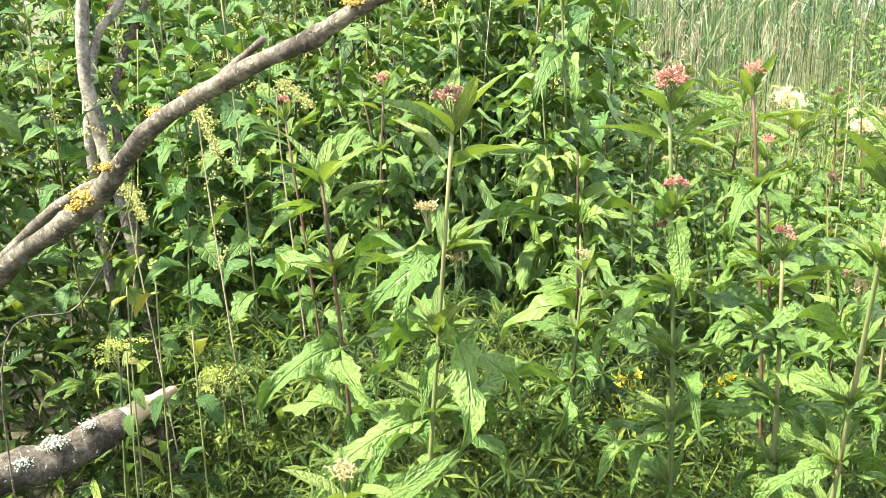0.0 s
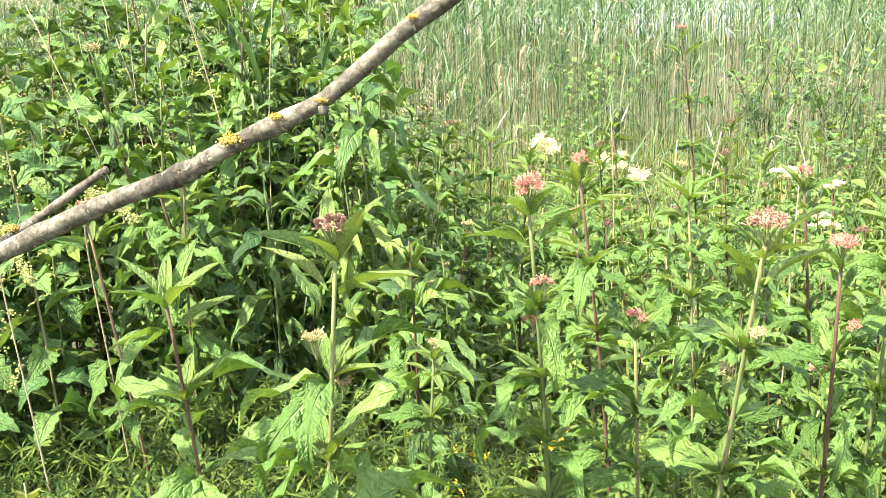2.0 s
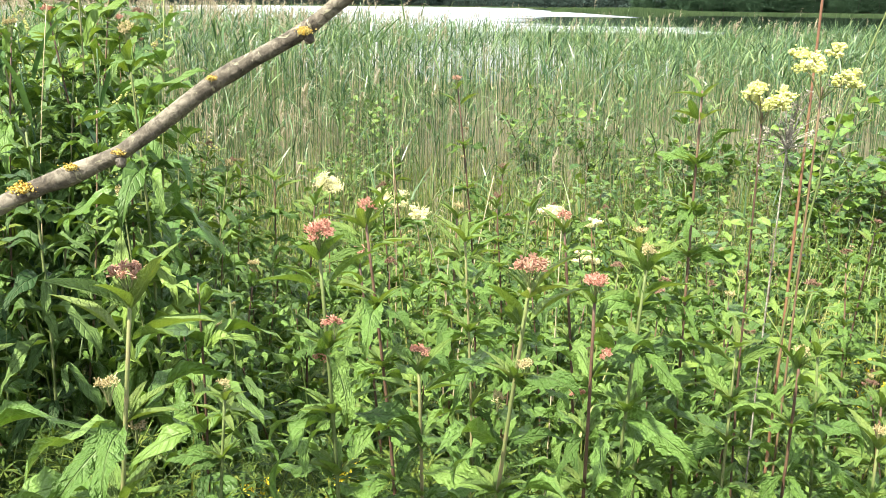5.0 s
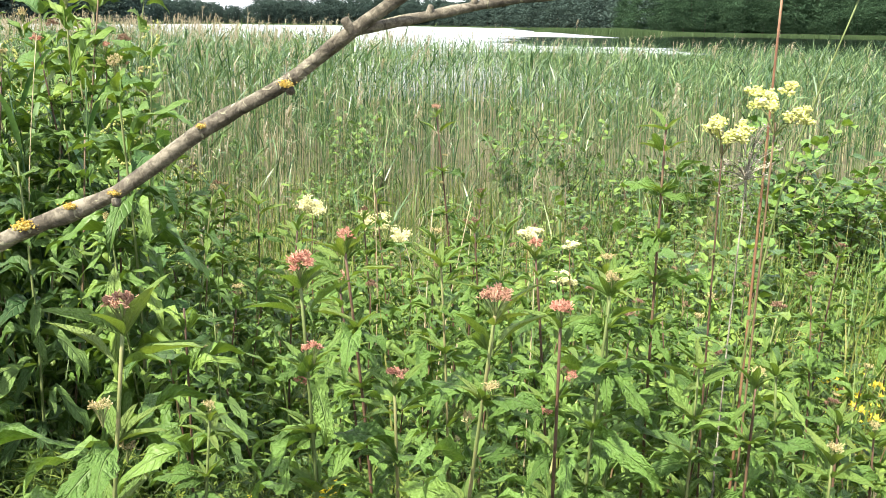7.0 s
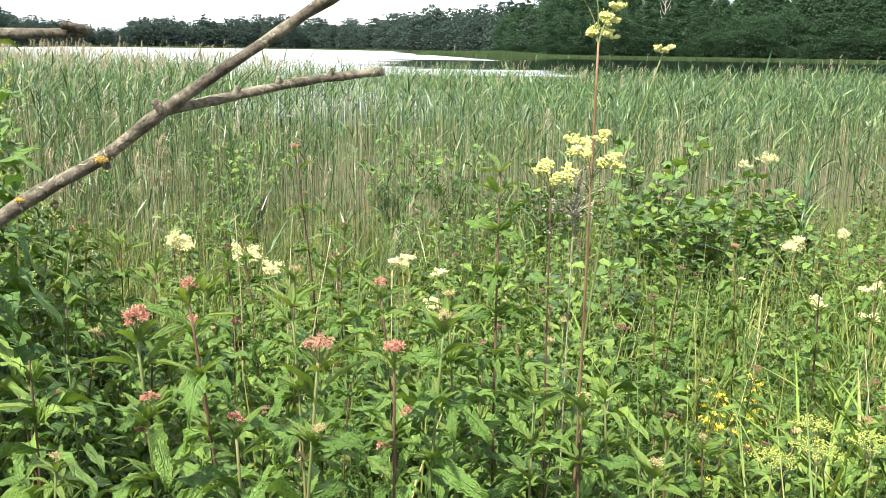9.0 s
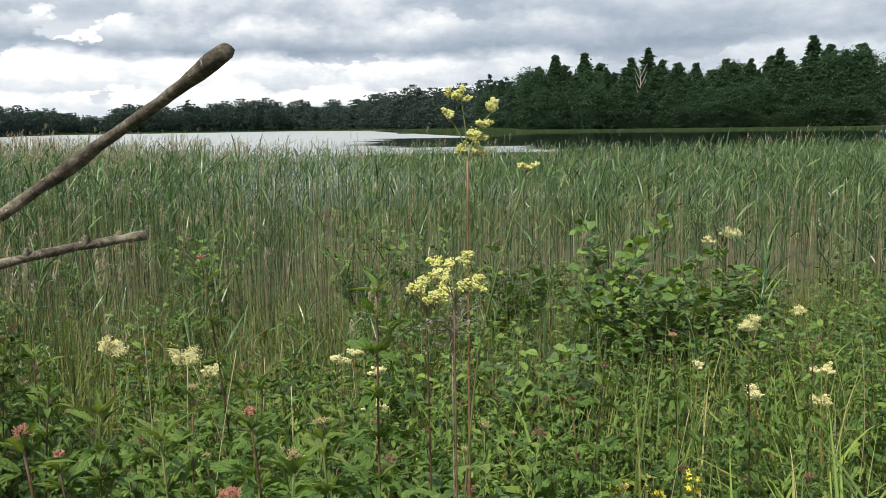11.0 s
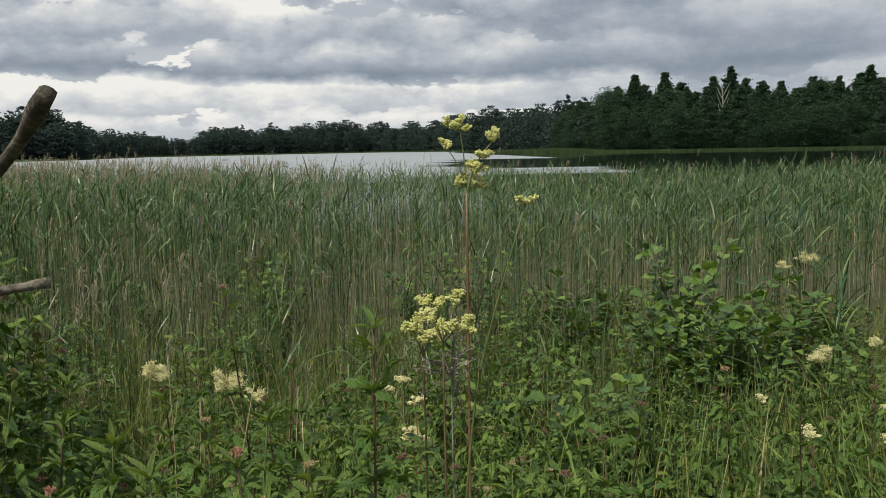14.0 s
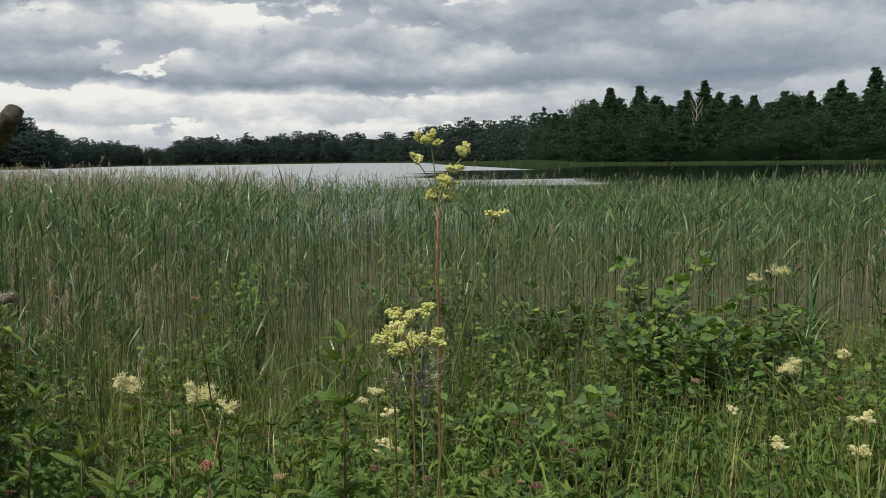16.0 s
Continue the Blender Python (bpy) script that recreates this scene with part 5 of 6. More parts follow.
# ---- meadowsweet ----
def panicle(bag, top, size, seed, slot=0, count=260):
    """Frothy flower mass on short branches over the point top."""
    r = np.random.default_rng(seed)
    k = max(6, int(10 * size / 0.06))
    ends = []
    for i in range(k):
        a, e = r.uniform(0, 6.28), r.uniform(0.15, 1.35)
        ln = size * r.uniform(0.5, 1.1)
        end = np.array(top) + ln * np.array([math.cos(a) * math.cos(e), math.sin(a) * math.cos(e), math.sin(e)])
        add_tube(bag, [top, (np.array(top) + end) / 2 + [0, 0, 0.004], end], [0.0011, 0.0009, 0.0006], 3, 1)
        ends.append(end)
    ends = np.array(ends)
    # beads strung towards the ends of the arms, thick at the tips
    count = int(count * 1.9)
    pick, f = r.integers(k, size=count), np.where(r.uniform(0, 1, count) < 0.65, 1.0, r.uniform(0.3, 1.0, count))
    wide = r.uniform(0.05, 0.2, k)[pick][:, None] * size
    c = np.array(top) + (ends[pick] - np.array(top)) * f[:, None] + r.normal(0, 1, (count, 3)) * [1, 1, 0.75] * wide
    strew(bag, BEAD, turns(r.uniform(0, 6, count), r.uniform(0, 3, count), 0, r.uniform(0.0018, 0.0042, count) * (0.8 if size < 0.03 else 1.0)), c, slot)


MEADOW_LEAF = leaf(1.0, 0.5, 6, 2, 0.3, 0.8, 0.3, 0.1, 0.1, 0.55, 0.8, 320)


def meadowsweet(base, top, size, seed, mat="cream", red=True, leafy=True, label="slender meadowsweet with a frothy cream flower head"):
    r = np.random.default_rng(seed)
    base, top = np.array(base, float), np.array(top, float)
    t = thing("meadowsweet", base, label, "wild plant", "meadowsweet")
    line = stem_line((0, 0, 0), top - base, 0.02, seed)
    b = Bag()
    add_tube(b, line, np.linspace(0.0034, 0.0018, len(line)), 6)
    part("stem", b, [M["stem_orange" if red else "stem_green"]], t)
    b = Bag()
    panicle(b, line[-1], size, seed, 0, int(620 * size / 0.06))
    tagged(part("flower_panicle", b, [M[mat], M["stem_green"]], t, smooth=False), kind="stuff")
    if leafy:
        for f in (0.35, 0.5, 0.62, 0.74):
            w, p, a = Bag(), along(line, f), r.uniform(0, 6.28)
            d = np.array([math.cos(a), math.sin(a), 0.35])
            add_tube(w, [(0, 0, 0), d * 0.1], [0.001, 0.0008], 3, 1)
            for q, s in ((0.035, 1), (0.035, -1), (0.065, 1), (0.065, -1), (0.1, 0)):
                strew(w, MEADOW_LEAF, turns([a - 1.57 + s * 1.1], [0.1], [0.0], [0.055 if s == 0 else 0.035]), [d * q])
            lf = part("leaf", w, [M["under"], M["stem_green"]], t)
            lf.location = p
    return t


def tall_meadowsweet():
    """The tall plant by the camera: three stems from one root and a bare side shoot."""
    base = np.array([-0.03, 1.76, float(ground_z(-0.03, 1.76)) - 0.02])
    t = thing("meadowsweet", base, "tall red-stemmed meadowsweet with pale yellow-green flower sprays", "wild plant", "meadowsweet")
    tops = [np.array((-0.003, 1.809, 2.51)), np.array((-0.046, 1.613, 2.295)), np.array((-0.088, 1.786, 2.235))]
    for k, top in enumerate(tops):
        line = curve_points([(0.0, 0.0, 0.0), ((top - base) * [0.8, 0.8, 0.5]), top - base], 16)
        b = Bag()
        add_tube(b, line, np.linspace(0.0036, 0.0022, len(line)) * (1, 0.75, 0.75)[k], 7)
        part("stem", b, [M["stem_orange" if k == 0 else "stem_red"]], t, "straight orange-brown stem" if k == 0 else "")
    # upper spray: four arms with knots of buds
    top = tops[0] - base
    b = Bag()
    for i, (dx, dy, dz, s) in enumerate(((-0.012, 0.0, 0.122, 0.022), (0.052, 0.01, 0.098, 0.02), (-0.036, -0.01, 0.085, 0.016), (0.012, 0.0, 0.042, 0.022), (0.03, -0.008, 0.07, 0.015), (-0.018, 0.012, 0.02, 0.016), (0.022, 0.01, 0.015, 0.014))):
        end = top + [dx, dy, dz]
        add_tube(b, curve_points([top, top + [dx * 0.35, dy * 0.35, dz * 0.55], end], 5), np.linspace(0.0015, 0.0009, 6), 4, 1)
        panicle(b, end - [0, 0, 0.006], s * 1.3, 400 + i, 0, 170)
    part("flower_spray", b, [M["creamgreen"], M["stem_green"]], t, smooth=False)
    for k in (1, 2):
        b = Bag()
        top = tops[k] - base
        r = np.random.default_rng(410 + k)
        for i in range(8):
            a = i * 0.85
            end = top + np.array([0.042 * math.cos(a), 0.042 * math.sin(a), r.uniform(0.0, 0.05)]) * r.uniform(0.5, 1.05)
            add_tube(b, [top - [0, 0, 0.02], (top + end) / 2, end], [0.0014, 0.001, 0.0008], 3, 1)
            panicle(b, end, 0.02, 420 + 10 * k + i, 0, 90)
        part("flower_spray", b, [M["creamgreen"], M["stem_green"]], t, smooth=False)
    # the bare side shoot with its flat top
    end = np.array((0.097, 1.717, 2.492)) - base
    b = Bag()
    add_tube(b, curve_points([(0.0, 0, 0.9), (0.03, -0.02, 1.25), (0.06, -0.03, 1.42), end], 12), np.linspace(0.0024, 0.0013, 13), 6)
    sh = part("side_shoot", b, [M["stem_green"]], t, "thin pale green side shoot")
    b = Bag()
    for i in range(9):
        a = i * 2.4
        q = end + np.array([0.02 * math.cos(a), 0.02 * math.sin(a), 0.012]) * math.sqrt((i + 0.5) / 9)
        add_tube(b, [end, q], [0.001, 0.0007], 3, 1)
        panicle(b, q, 0.006, 450 + i, 0, 16)
    part("flat_umbel", b, [M["creamgreen"], M["stem_green"]], sh, smooth=False)
    for z, a, s in ((0.55, 1.2, 0.12), (0.62, 0.4, 0.12), (0.70, 4.4, 0.12), (0.78, 3.3, 0.11), (0.86, 0.9, 0.1), (0.95, 1.9, 0.09), (1.02, 3.9, 0.08), (1.08, 5.0, 0.08), (1.18, 2.6, 0.06), (1.26, 0.2, 0.05)):
        w = Bag()
        d = np.array([math.cos(a), math.sin(a), 0.5])
        add_tube(w, [(0, 0, 0), d * s], [0.001, 0.0008], 3, 1)
        for q, sd in ((0.4, 1), (0.4, -1), (0.7, 1), (0.7, -1), (1.0, 0)):
            strew(w, MEADOW_LEAF, turns([a - 1.57 + sd * 1.0], [0.2], [0.0], [s * (0.7 if sd == 0 else 0.5)]), [d * q * s])
        lf = part("leaf", w, [M["hemp_back"], M["stem_green"]], t)
        lf.location = (0.02 * math.cos(a), 0.02 * math.sin(a), z)


tall_meadowsweet()
# flower heads behind: x, y, z of the head, size
for i, (x, y, z, s) in enumerate(((-1.35, 3.906, 1.65, 0.085), (-1.13, 4.2, 1.52, 0.105), (-1.00, 4.15, 1.48, 0.07), (-0.40, 4.24, 1.50, 0.06), (-0.25, 3.85, 1.39, 0.07), (-0.232, 3.8, 1.56, 0.045), (-0.36, 4.75, 1.40, 0.05),
                                  (2.224, 5.746, 1.24, 0.10), (3.52, 9.48, 1.37, 0.13), (3.2, 9.3, 1.33, 0.09), (2.08, 4.463, 1.31, 0.07), (1.98, 4.3, 1.20, 0.06), (1.195, 3.246, 1.58, 0.05), (0.842, 5.078, 1.02, 0.045), (1.6, 5.0, 1.2, 0.05), (2.6, 5.9, 1.3, 0.06))):
    meadowsweet((x + 0.03, y + 0.02, float(ground_z(x, y))), (x, y, z - 0.03), s * 0.85, 500 + i)


# ---- yellow loosestrife ----
def petal_star():
    v, f = [(0, 0, 0)], []
    for k in range(5):
        a = k * 1.2566
        n = len(v)
        v += [(0.45 * math.cos(a - 0.5), 0.45 * math.sin(a - 0.5), 0.12), (math.cos(a), math.sin(a), 0.3), (0.45 * math.cos(a + 0.5), 0.45 * math.sin(a + 0.5), 0.12)]
        f.append((0, n, n + 1, n + 2))
    return np.array(v), np.array(f), np.zeros((len(v), 2))


STAR = petal_star()


def loosestrife(x, y, top, seed):
    r = np.random.default_rng(seed)
    z0 = float(ground_z(x, y))
    t = thing("yellow_loosestrife", (x, y, z0), "yellow loosestrife with clusters of bright yellow flowers", "wild plant", "yellow loosestrife")
    h = top - z0
    line = stem_line((0, 0, 0), (r.normal(0, 0.04), r.normal(0, 0.04), h), 0.02, seed)
    b = Bag()
    add_tube(b, line, np.linspace(0.003, 0.0014, len(line)), 5)
    part("stem", b, [M["stem_green"]], t)
    for f in np.arange(0.4, 1.0, 0.09):
        w = Bag()
        for k in range(3):
            strew(w, HEMP_LOW[k], turns([k * 2.1 + f * 9], [0.3], [r.normal(0, 0.2)], [0.07 * (1.2 - 0.5 * f)]), [(0, 0, 0)])
        wh = tagged(part("leaf_whorl", w, [M["under"]], t), kind="stuff")
        wh.location = along(line, f)
    for k in range(int(r.integers(8, 13))):
        b = Bag()
        q = r.integers(2, 4)
        strew(b, STAR, turns(r.uniform(0, 6, q), r.normal(0, 0.6, q), r.normal(0, 0.6, q), r.uniform(0.011, 0.016, q)), r.normal(0, 0.01, (q, 3)))
        fl = part("flower", b, [M["yellow"]], t, smooth=False)
        a = r.uniform(0, 6.28)
        fl.location = along(line, r.uniform(0.68, 1.0)) + np.array([math.cos(a), math.sin(a), 0.2]) * r.uniform(0.01, 0.035)


for i, (x, y, z) in enumerate(((0.76, 3.03, 1.35), (0.86, 3.03, 1.36), (0.68, 2.95, 1.28), (0.93, 3.1, 1.34), (0.72, 3.15, 1.28), (0.62, 2.9, 1.2), (0.8, 2.9, 1.26), (-0.95, 1.62, 1.55), (-0.82, 1.66, 1.56), (-1.05, 1.7, 1.5))):
    loosestrife(x, y, z, 600 + i)


# ---- umbellifers ----
def umbellifer(x, y, top, wide, seed, mat="umbel"):
    r = np.random.default_rng(seed)
    z0 = float(ground_z(x, y))
    t = thing("umbellifer", (x, y, z0), "umbellifer with a flat head of tiny green-white flowers", "wild plant", "umbellifers")
    line = stem_line((0, 0, 0), (r.normal(0, 0.03), r.normal(0, 0.03), top - z0 - 0.05), 0.02, seed)
    b = Bag()
    add_tube(b, line, np.linspace(0.0035, 0.002, len(line)), 5)
    part("stem", b, [M["stem_green"]], t)
    for k in range(12):
        b = Bag()
        a, q = k * 2.4, wide * math.sqrt((k + 0.4) / 12)
        end = np.array([q * math.cos(a), q * math.sin(a), 0.05 - 2.0 * q * q])
        add_tube(b, [(0, 0, 0), end * [0.5, 0.5, 0.6], end], [0.0009, 0.0008, 0.0006], 3, 1)
        n = 30
        strew(b, BEAD, turns(r.uniform(0, 6, n), r.uniform(0, 3, n), 0, r.uniform(0.0012, 0.0022, n)), end + r.normal(0, 1, (n, 3)) * [wide * 0.14, wide * 0.14, 0.0025], 0)
        u = part("umbel_ray", b, [M[mat], M["stem_green"]], t, smooth=False)
        u.location = line[-1]
    return t


for i, (x, y, z, w) in enumerate(((-1.647, 0.99, 1.68, 0.045), (-1.615, 1.175, 1.57, 0.055), (0.635, 1.968, 1.585, 0.06), (0.50, 1.95, 1.56, 0.055), (0.78, 2.02, 1.60, 0.06), (0.70, 2.15, 1.58, 0.05), (0.92, 2.2, 1.60, 0.055))):
    umbellifer(x, y, z, w, 650 + i)


# ---- the overhanging branch ----
def lichen_pad(place, size, seed, mat, parent, squash=(1, 1, 0.45)):
    """A crust of small lobes."""
    r = np.random.default_rng(seed)
    b = Bag()
    n = 300
    p = r.normal(0, size * 0.36, (n, 3)) * squash
    strew(b, BEAD, turns(r.uniform(0, 6, n), r.uniform(0, 3, n), 0, r.uniform(0.04, 0.11, n) * size), p)
    ob = part("lichen", b, [M[mat]], parent, "crust of orange-yellow lichen" if mat == "lichen" else "crust of pale grey lichen")
    ob.location = place
    return ob


def bumpy(line, radii, sides, seed, amount=0.12):
    v, f, uv = tube(line, radii, sides)
    r = np.random.default_rng(seed)
    mid = np.repeat(np.asarray(line), sides, 0)
    k = len(mid)
    v[:k] = mid + (v[:k] - mid) * (1 + amount * r.normal(0, 1, (k, 1)).clip(-1.6, 1.6))
    return v, f, uv


def add_bumpy(bag, line, radii, sides, seed, amount=0.1, slot=0):
    v, f, uv = bumpy(line, radii, sides, seed, amount)
    quads, tris = tidy(f)
    start = bag.n
    bag.add(v, quads, slot, uv)
    bag.f.append(tris + start)
    bag.m.append(np.full(len(tris), slot))


BRANCH = [(-2.75, 0.70, 0.98), (-2.15, 0.88, 1.52), (-1.715, 0.925, 1.832), (-1.528, 0.93, 1.934), (-1.42, 0.93, 1.992), (-1.355, 0.93, 2.042), (-1.272, 0.93, 2.102), (-1.17, 0.93, 2.148), (-1.066, 0.928, 2.189), (-0.998, 0.93, 2.211), (-0.927, 0.935, 2.245), (-0.836, 0.935, 2.284),
          (-0.746, 0.93, 2.346), (-0.667, 0.934, 2.391), (-0.606, 0.923, 2.436), (-0.51, 0.922, 2.50), (-0.407, 0.904, 2.566), (-0.335, 0.83, 2.60), (-0.264, 0.733, 2.632)]
branch = thing("branch", BRANCH[0], "bare grey-brown branch with orange lichen, leaning over the herbs", "branch")
origin = np.array(BRANCH[0])
TWIG_TIP = [(-0.76, 0.943, 2.506), (-0.699, 0.946, 2.516)]


def build_branch():
    line = curve_points([np.array(p) - origin for p in BRANCH], 90)
    radii = np.interp(np.linspace(0, 1, len(line)), [0, 0.15, 0.3, 0.45, 0.58, 0.7, 0.8, 1.0], [0.018, 0.0155, 0.0124, 0.0092, 0.0077, 0.0065, 0.0056, 0.0048])
    r = np.random.default_rng(3)
    radii = radii * (1 + 0.05 * np.sin(np.arange(len(line)) * 0.9) + r.normal(0, 0.02, len(line)))
    for f in (0.5, 0.58, 0.66, 0.75, 0.86):
        i = int(f * len(line))
        radii[i:i + 2] *= 1.22
    radii[-4:] *= np.array([1.05, 1.35, 1.5, 1.3])
    b = Bag()
    add_bumpy(b, line, radii, 12, 4, 0.07)
    part("main_limb", b, [M["bark"]], branch)
    # fork towards the lake
    fork = np.array((-0.606, 0.923, 2.436)) - origin
    tip = np.array((-0.399, 1.002, 2.474)) - origin
    b = Bag()
    ln = curve_points([fork, fork + (tip - fork) * 0.3 + [0, 0, 0.002], fork + (tip - fork) * 0.62 + [0, 0, 0.004], tip], 24)
    rd = np.linspace(0.0052, 0.0042, len(ln)) * (1 + 0.06 * np.sin(np.arange(len(ln)) * 1.3))
    rd[-2:] *= 1.25
    add_bumpy(b, ln, rd, 9, 5, 0.06)
    tw = part("twig", b, [M["bark"]], branch, "thin bare side twig")
    for f in (0.35, 0.55, 0.78):
        q = along(ln, f)
        b = Bag()
        add_tube(b, [q, q + [0.002, -0.002, 0.009]], [0.004, 0.0025], 6)
        part("knot", b, [M["bark"]], tw)
    # weathered second twig that runs beside the limb
    tw2 = [np.array(p) - origin for p in ((-1.38, 0.935, 2.025), (-1.31, 0.968, 2.095), (-1.22, 0.988, 2.150), (-1.122, 0.986, 2.204))]
    ln = curve_points(tw2, 24)
    b = Bag()
    add_bumpy(b, ln, np.linspace(0.0065, 0.0042, len(ln)), 9, 6, 0.08)
    part("dead_twig", b, [M["bark"]], branch, "weathered dead twig")
    # thinner limb that leaves the foot of the main one and meets it again at the lichen
    ln = curve_points([np.array(p) - origin for p in ((-2.15, 0.90, 1.56), (-1.80, 1.0, 1.842), (-1.56, 0.97, 1.962), (-1.37, 0.945, 2.03))], 24)
    b = Bag()
    add_bumpy(b, ln, np.linspace(0.010, 0.008, len(ln)), 9, 17, 0.08)
    part("dead_twig", b, [M["bark"]], branch, "weathered dead twig")
    # a twig that reaches over from the foot of the branch
    ln = curve_points([np.array(p) - origin for p in ((-2.15, 0.88, 1.52), (-2.2, 0.6, 2.3), (-1.55, 0.7, 2.50), TWIG_TIP[0], TWIG_TIP[1])], 30)
    b = Bag()
    add_bumpy(b, ln, np.linspace(0.008, 0.0042, len(ln)), 8, 16, 0.06)
    part("twig", b, [M["bark"]], branch, "thin bare side twig")
    # stubs
    for p, d in (((-0.667, 0.934, 2.387), (0.003, -0.003, -0.007)), ((-0.836, 0.93, 2.277), (0.001, -0.003, -0.005)), ((-0.606, 0.921, 2.436), (-0.005, -0.006, 0.010))):
        b = Bag()
        q = np.array(p) - origin
        add_tube(b, [q, q + np.array(d)], [0.005, 0.004], 7)
        part("stub", b, [M["bark"]], branch)
    for i, (p, s) in enumerate((((-1.418, 0.918, 2.000), 0.026), ((-1.445, 0.918, 1.982), 0.018), ((-1.362, 0.918, 2.046), 0.014), ((-1.29, 0.955, 2.115), 0.016), ((-1.325, 0.958, 2.088), 0.013), ((-1.255, 0.975, 2.137), 0.010), ((-0.928, 0.925, 2.25), 0.012), ((-0.88, 0.925, 2.27), 0.008), ((-0.836, 0.927, 2.284), 0.007),
                               ((-0.746, 0.922, 2.350), 0.006), ((-0.667, 0.926, 2.389), 0.008))):
        lichen_pad(np.array(p) - origin, s, 700 + i, "lichen", branch)


build_branch()


# ---- fallen log and dead wood to the west ----
def build_deadwood():
    a, c = np.array((-1.80, 0.30, 1.02)), np.array((-1.642, 1.155, 1.545))
    log = thing("log", a, "lichen-crusted dead log with a bare broken end", "log")
    line = curve_points([(0, 0, 0), np.array((-1.70, 0.75, 1.48)) - a, np.array((-1.64, 0.92, 1.525)) - a, np.array((-1.612, 1.03, 1.55)) - a], 30)
    b = Bag()
    add_bumpy(b, line, np.interp(np.linspace(0, 1, len(line)), [0, 0.8, 1], [0.036, 0.031, 0.025]), 14, 8, 0.06)
    part("bark_sleeve", b, [M["bark_log"]], log)
    line = curve_points([np.array((-1.618, 1.0, 1.545)) - a, np.array((-1.625, 1.09, 1.55)) - a, (c - a)], 14)
    b = Bag()
    add_bumpy(b, line, np.linspace(0.024, 0.007, len(line)), 10, 9, 0.12)
    part("bare_end", b, [M["wood"]], log, "bare splintered pale wood")
    for i, (p, s) in enumerate((((-1.645, 0.86, 1.55), 0.024), ((-1.625, 0.91, 1.565), 0.026), ((-1.612, 0.965, 1.575), 0.018), ((-1.67, 0.80, 1.52), 0.02))):
        lichen_pad(np.array(p) - a, s, 720 + i, "lichen_pale", log, (1, 1, 0.3))
    # standing dead stems
    for k, (ctrl, rad, mat, lich) in enumerate((
            ([(-2.20, 1.50, 0.9), (-2.22, 1.50, 1.6), (-2.27, 1.49, 1.895), (-2.295, 1.489, 2.041), (-2.295, 1.513, 2.206), (-2.29, 1.53, 2.35)], (0.022, 0.013), "bark_grey", ()),
            ([(-2.28, 1.45, 0.9), (-2.30, 1.47, 1.8), (-2.285, 1.515, 2.09), (-2.247, 1.585, 2.201), (-2.20, 1.66, 2.32)], (0.014, 0.009), "bark_grey", ()),
            ([(-2.24, 1.50, 0.9), (-2.25, 1.51, 1.7), (-2.257, 1.537, 1.99), (-2.238, 1.589, 2.117), (-2.219, 1.624, 2.185), (-2.19, 1.67, 2.30)], (0.012, 0.008), "bark", (0.6, 0.76, 0.86)))):
        t = thing("dead_sapling", ctrl[0], "upright grey dead sapling among the nettles" if not lich else "upright dead sapling with orange lichen among the nettles", "dead wood", "dead stems")
        line = curve_points([np.array(p) - np.array(ctrl[0]) for p in ctrl], 26)
        b = Bag()
        add_bumpy(b, line, np.linspace(rad[0], rad[1], len(line)), 9, 30 + k, 0.08)
        part("trunk", b, [M[mat]], t)
        for i, f in enumerate(lich):
            lichen_pad(along(line, f), 0.013, 740 + i, "lichen", t, (0.8, 0.8, 1.2))
    # dry stalks leaning through the nettles
    for i, (p, q) in enumerate((((-1.95, 2.3, 1), (-2.25, 2.35, 2.45)), ((-1.85, 2.25, 1), (-2.1, 2.3, 2.42)), ((-1.8, 2.3, 1), (-1.95, 2.3, 2.45)), ((-1.9, 2.2, 1), (-2.35, 2.2, 2.35)),
                               ((-1.88, 2.35, 1), (-2.02, 2.4, 2.5)), ((-1.7, 2.4, 1), (-1.72, 2.42, 2.4)), ((0.6, 2.6, 1), (0.7, 2.55, 1.75)), ((1.1, 2.5, 1), (0.98, 2.5, 1.65)), ((-0.85, 3.3, 1), (-0.62, 3.3, 1.75)), ((-0.7, 3.4, 1), (-0.9, 3.4, 1.7)), ((1.9, 3.9, 1), (1.95, 3.9, 1.6)))):
        low = np.array((p[0], p[1], float(ground_z(p[0], p[1]))))
        t = thing("dry_stalk", low, "thin dry straw-coloured stalk", "dead stalk", "dry stalks")
        b = Bag()
        line = stem_line((0, 0, 0), np.array(q) - low, 0.05, 760 + i)
        add_tube(b, line, np.linspace(0.0022, 0.001, len(line)), 4)
        part("stalk", b, [M["dry"]], t)

    # pale leaning stalks and a withered grey spray in the middle of the bank
    for i, (p, q) in enumerate((((-0.666, 2.3, 1.991), (-0.655, 2.3, 1.773)), ((-0.58, 2.5, 1.977), (-0.676, 2.4, 1.75)), ((-0.881, 2.7, 2.01), (-0.967, 2.6, 1.807)), ((-0.406, 2.25, 1.946), (-0.427, 2.2, 1.796)))):
        low = np.array((q[0], q[1], float(ground_z(q[0], q[1]))))
        t = thing("dry_stalk", low, "pale dry stalk leaning among the herbs", "dead stalk", "dry stalks")
        b = Bag()
        line = stem_line((0, 0, 0), np.array(p) - low, 0.04, 780 + i)
        add_tube(b, line, np.linspace(0.0024, 0.0012, len(line)), 5)
        part("stalk", b, [M["dry"]], t)
    head = np.array((-0.037, 1.8, 2.22))
    low = np.array((head[0] + 0.01, head[1] + 0.02, float(ground_z(head[0], head[1]))))
    t = thing("withered_umbel", low, "withered grey-brown seed head on a thin dead stem", "dead stalk", "dry stalks")
    b = Bag()
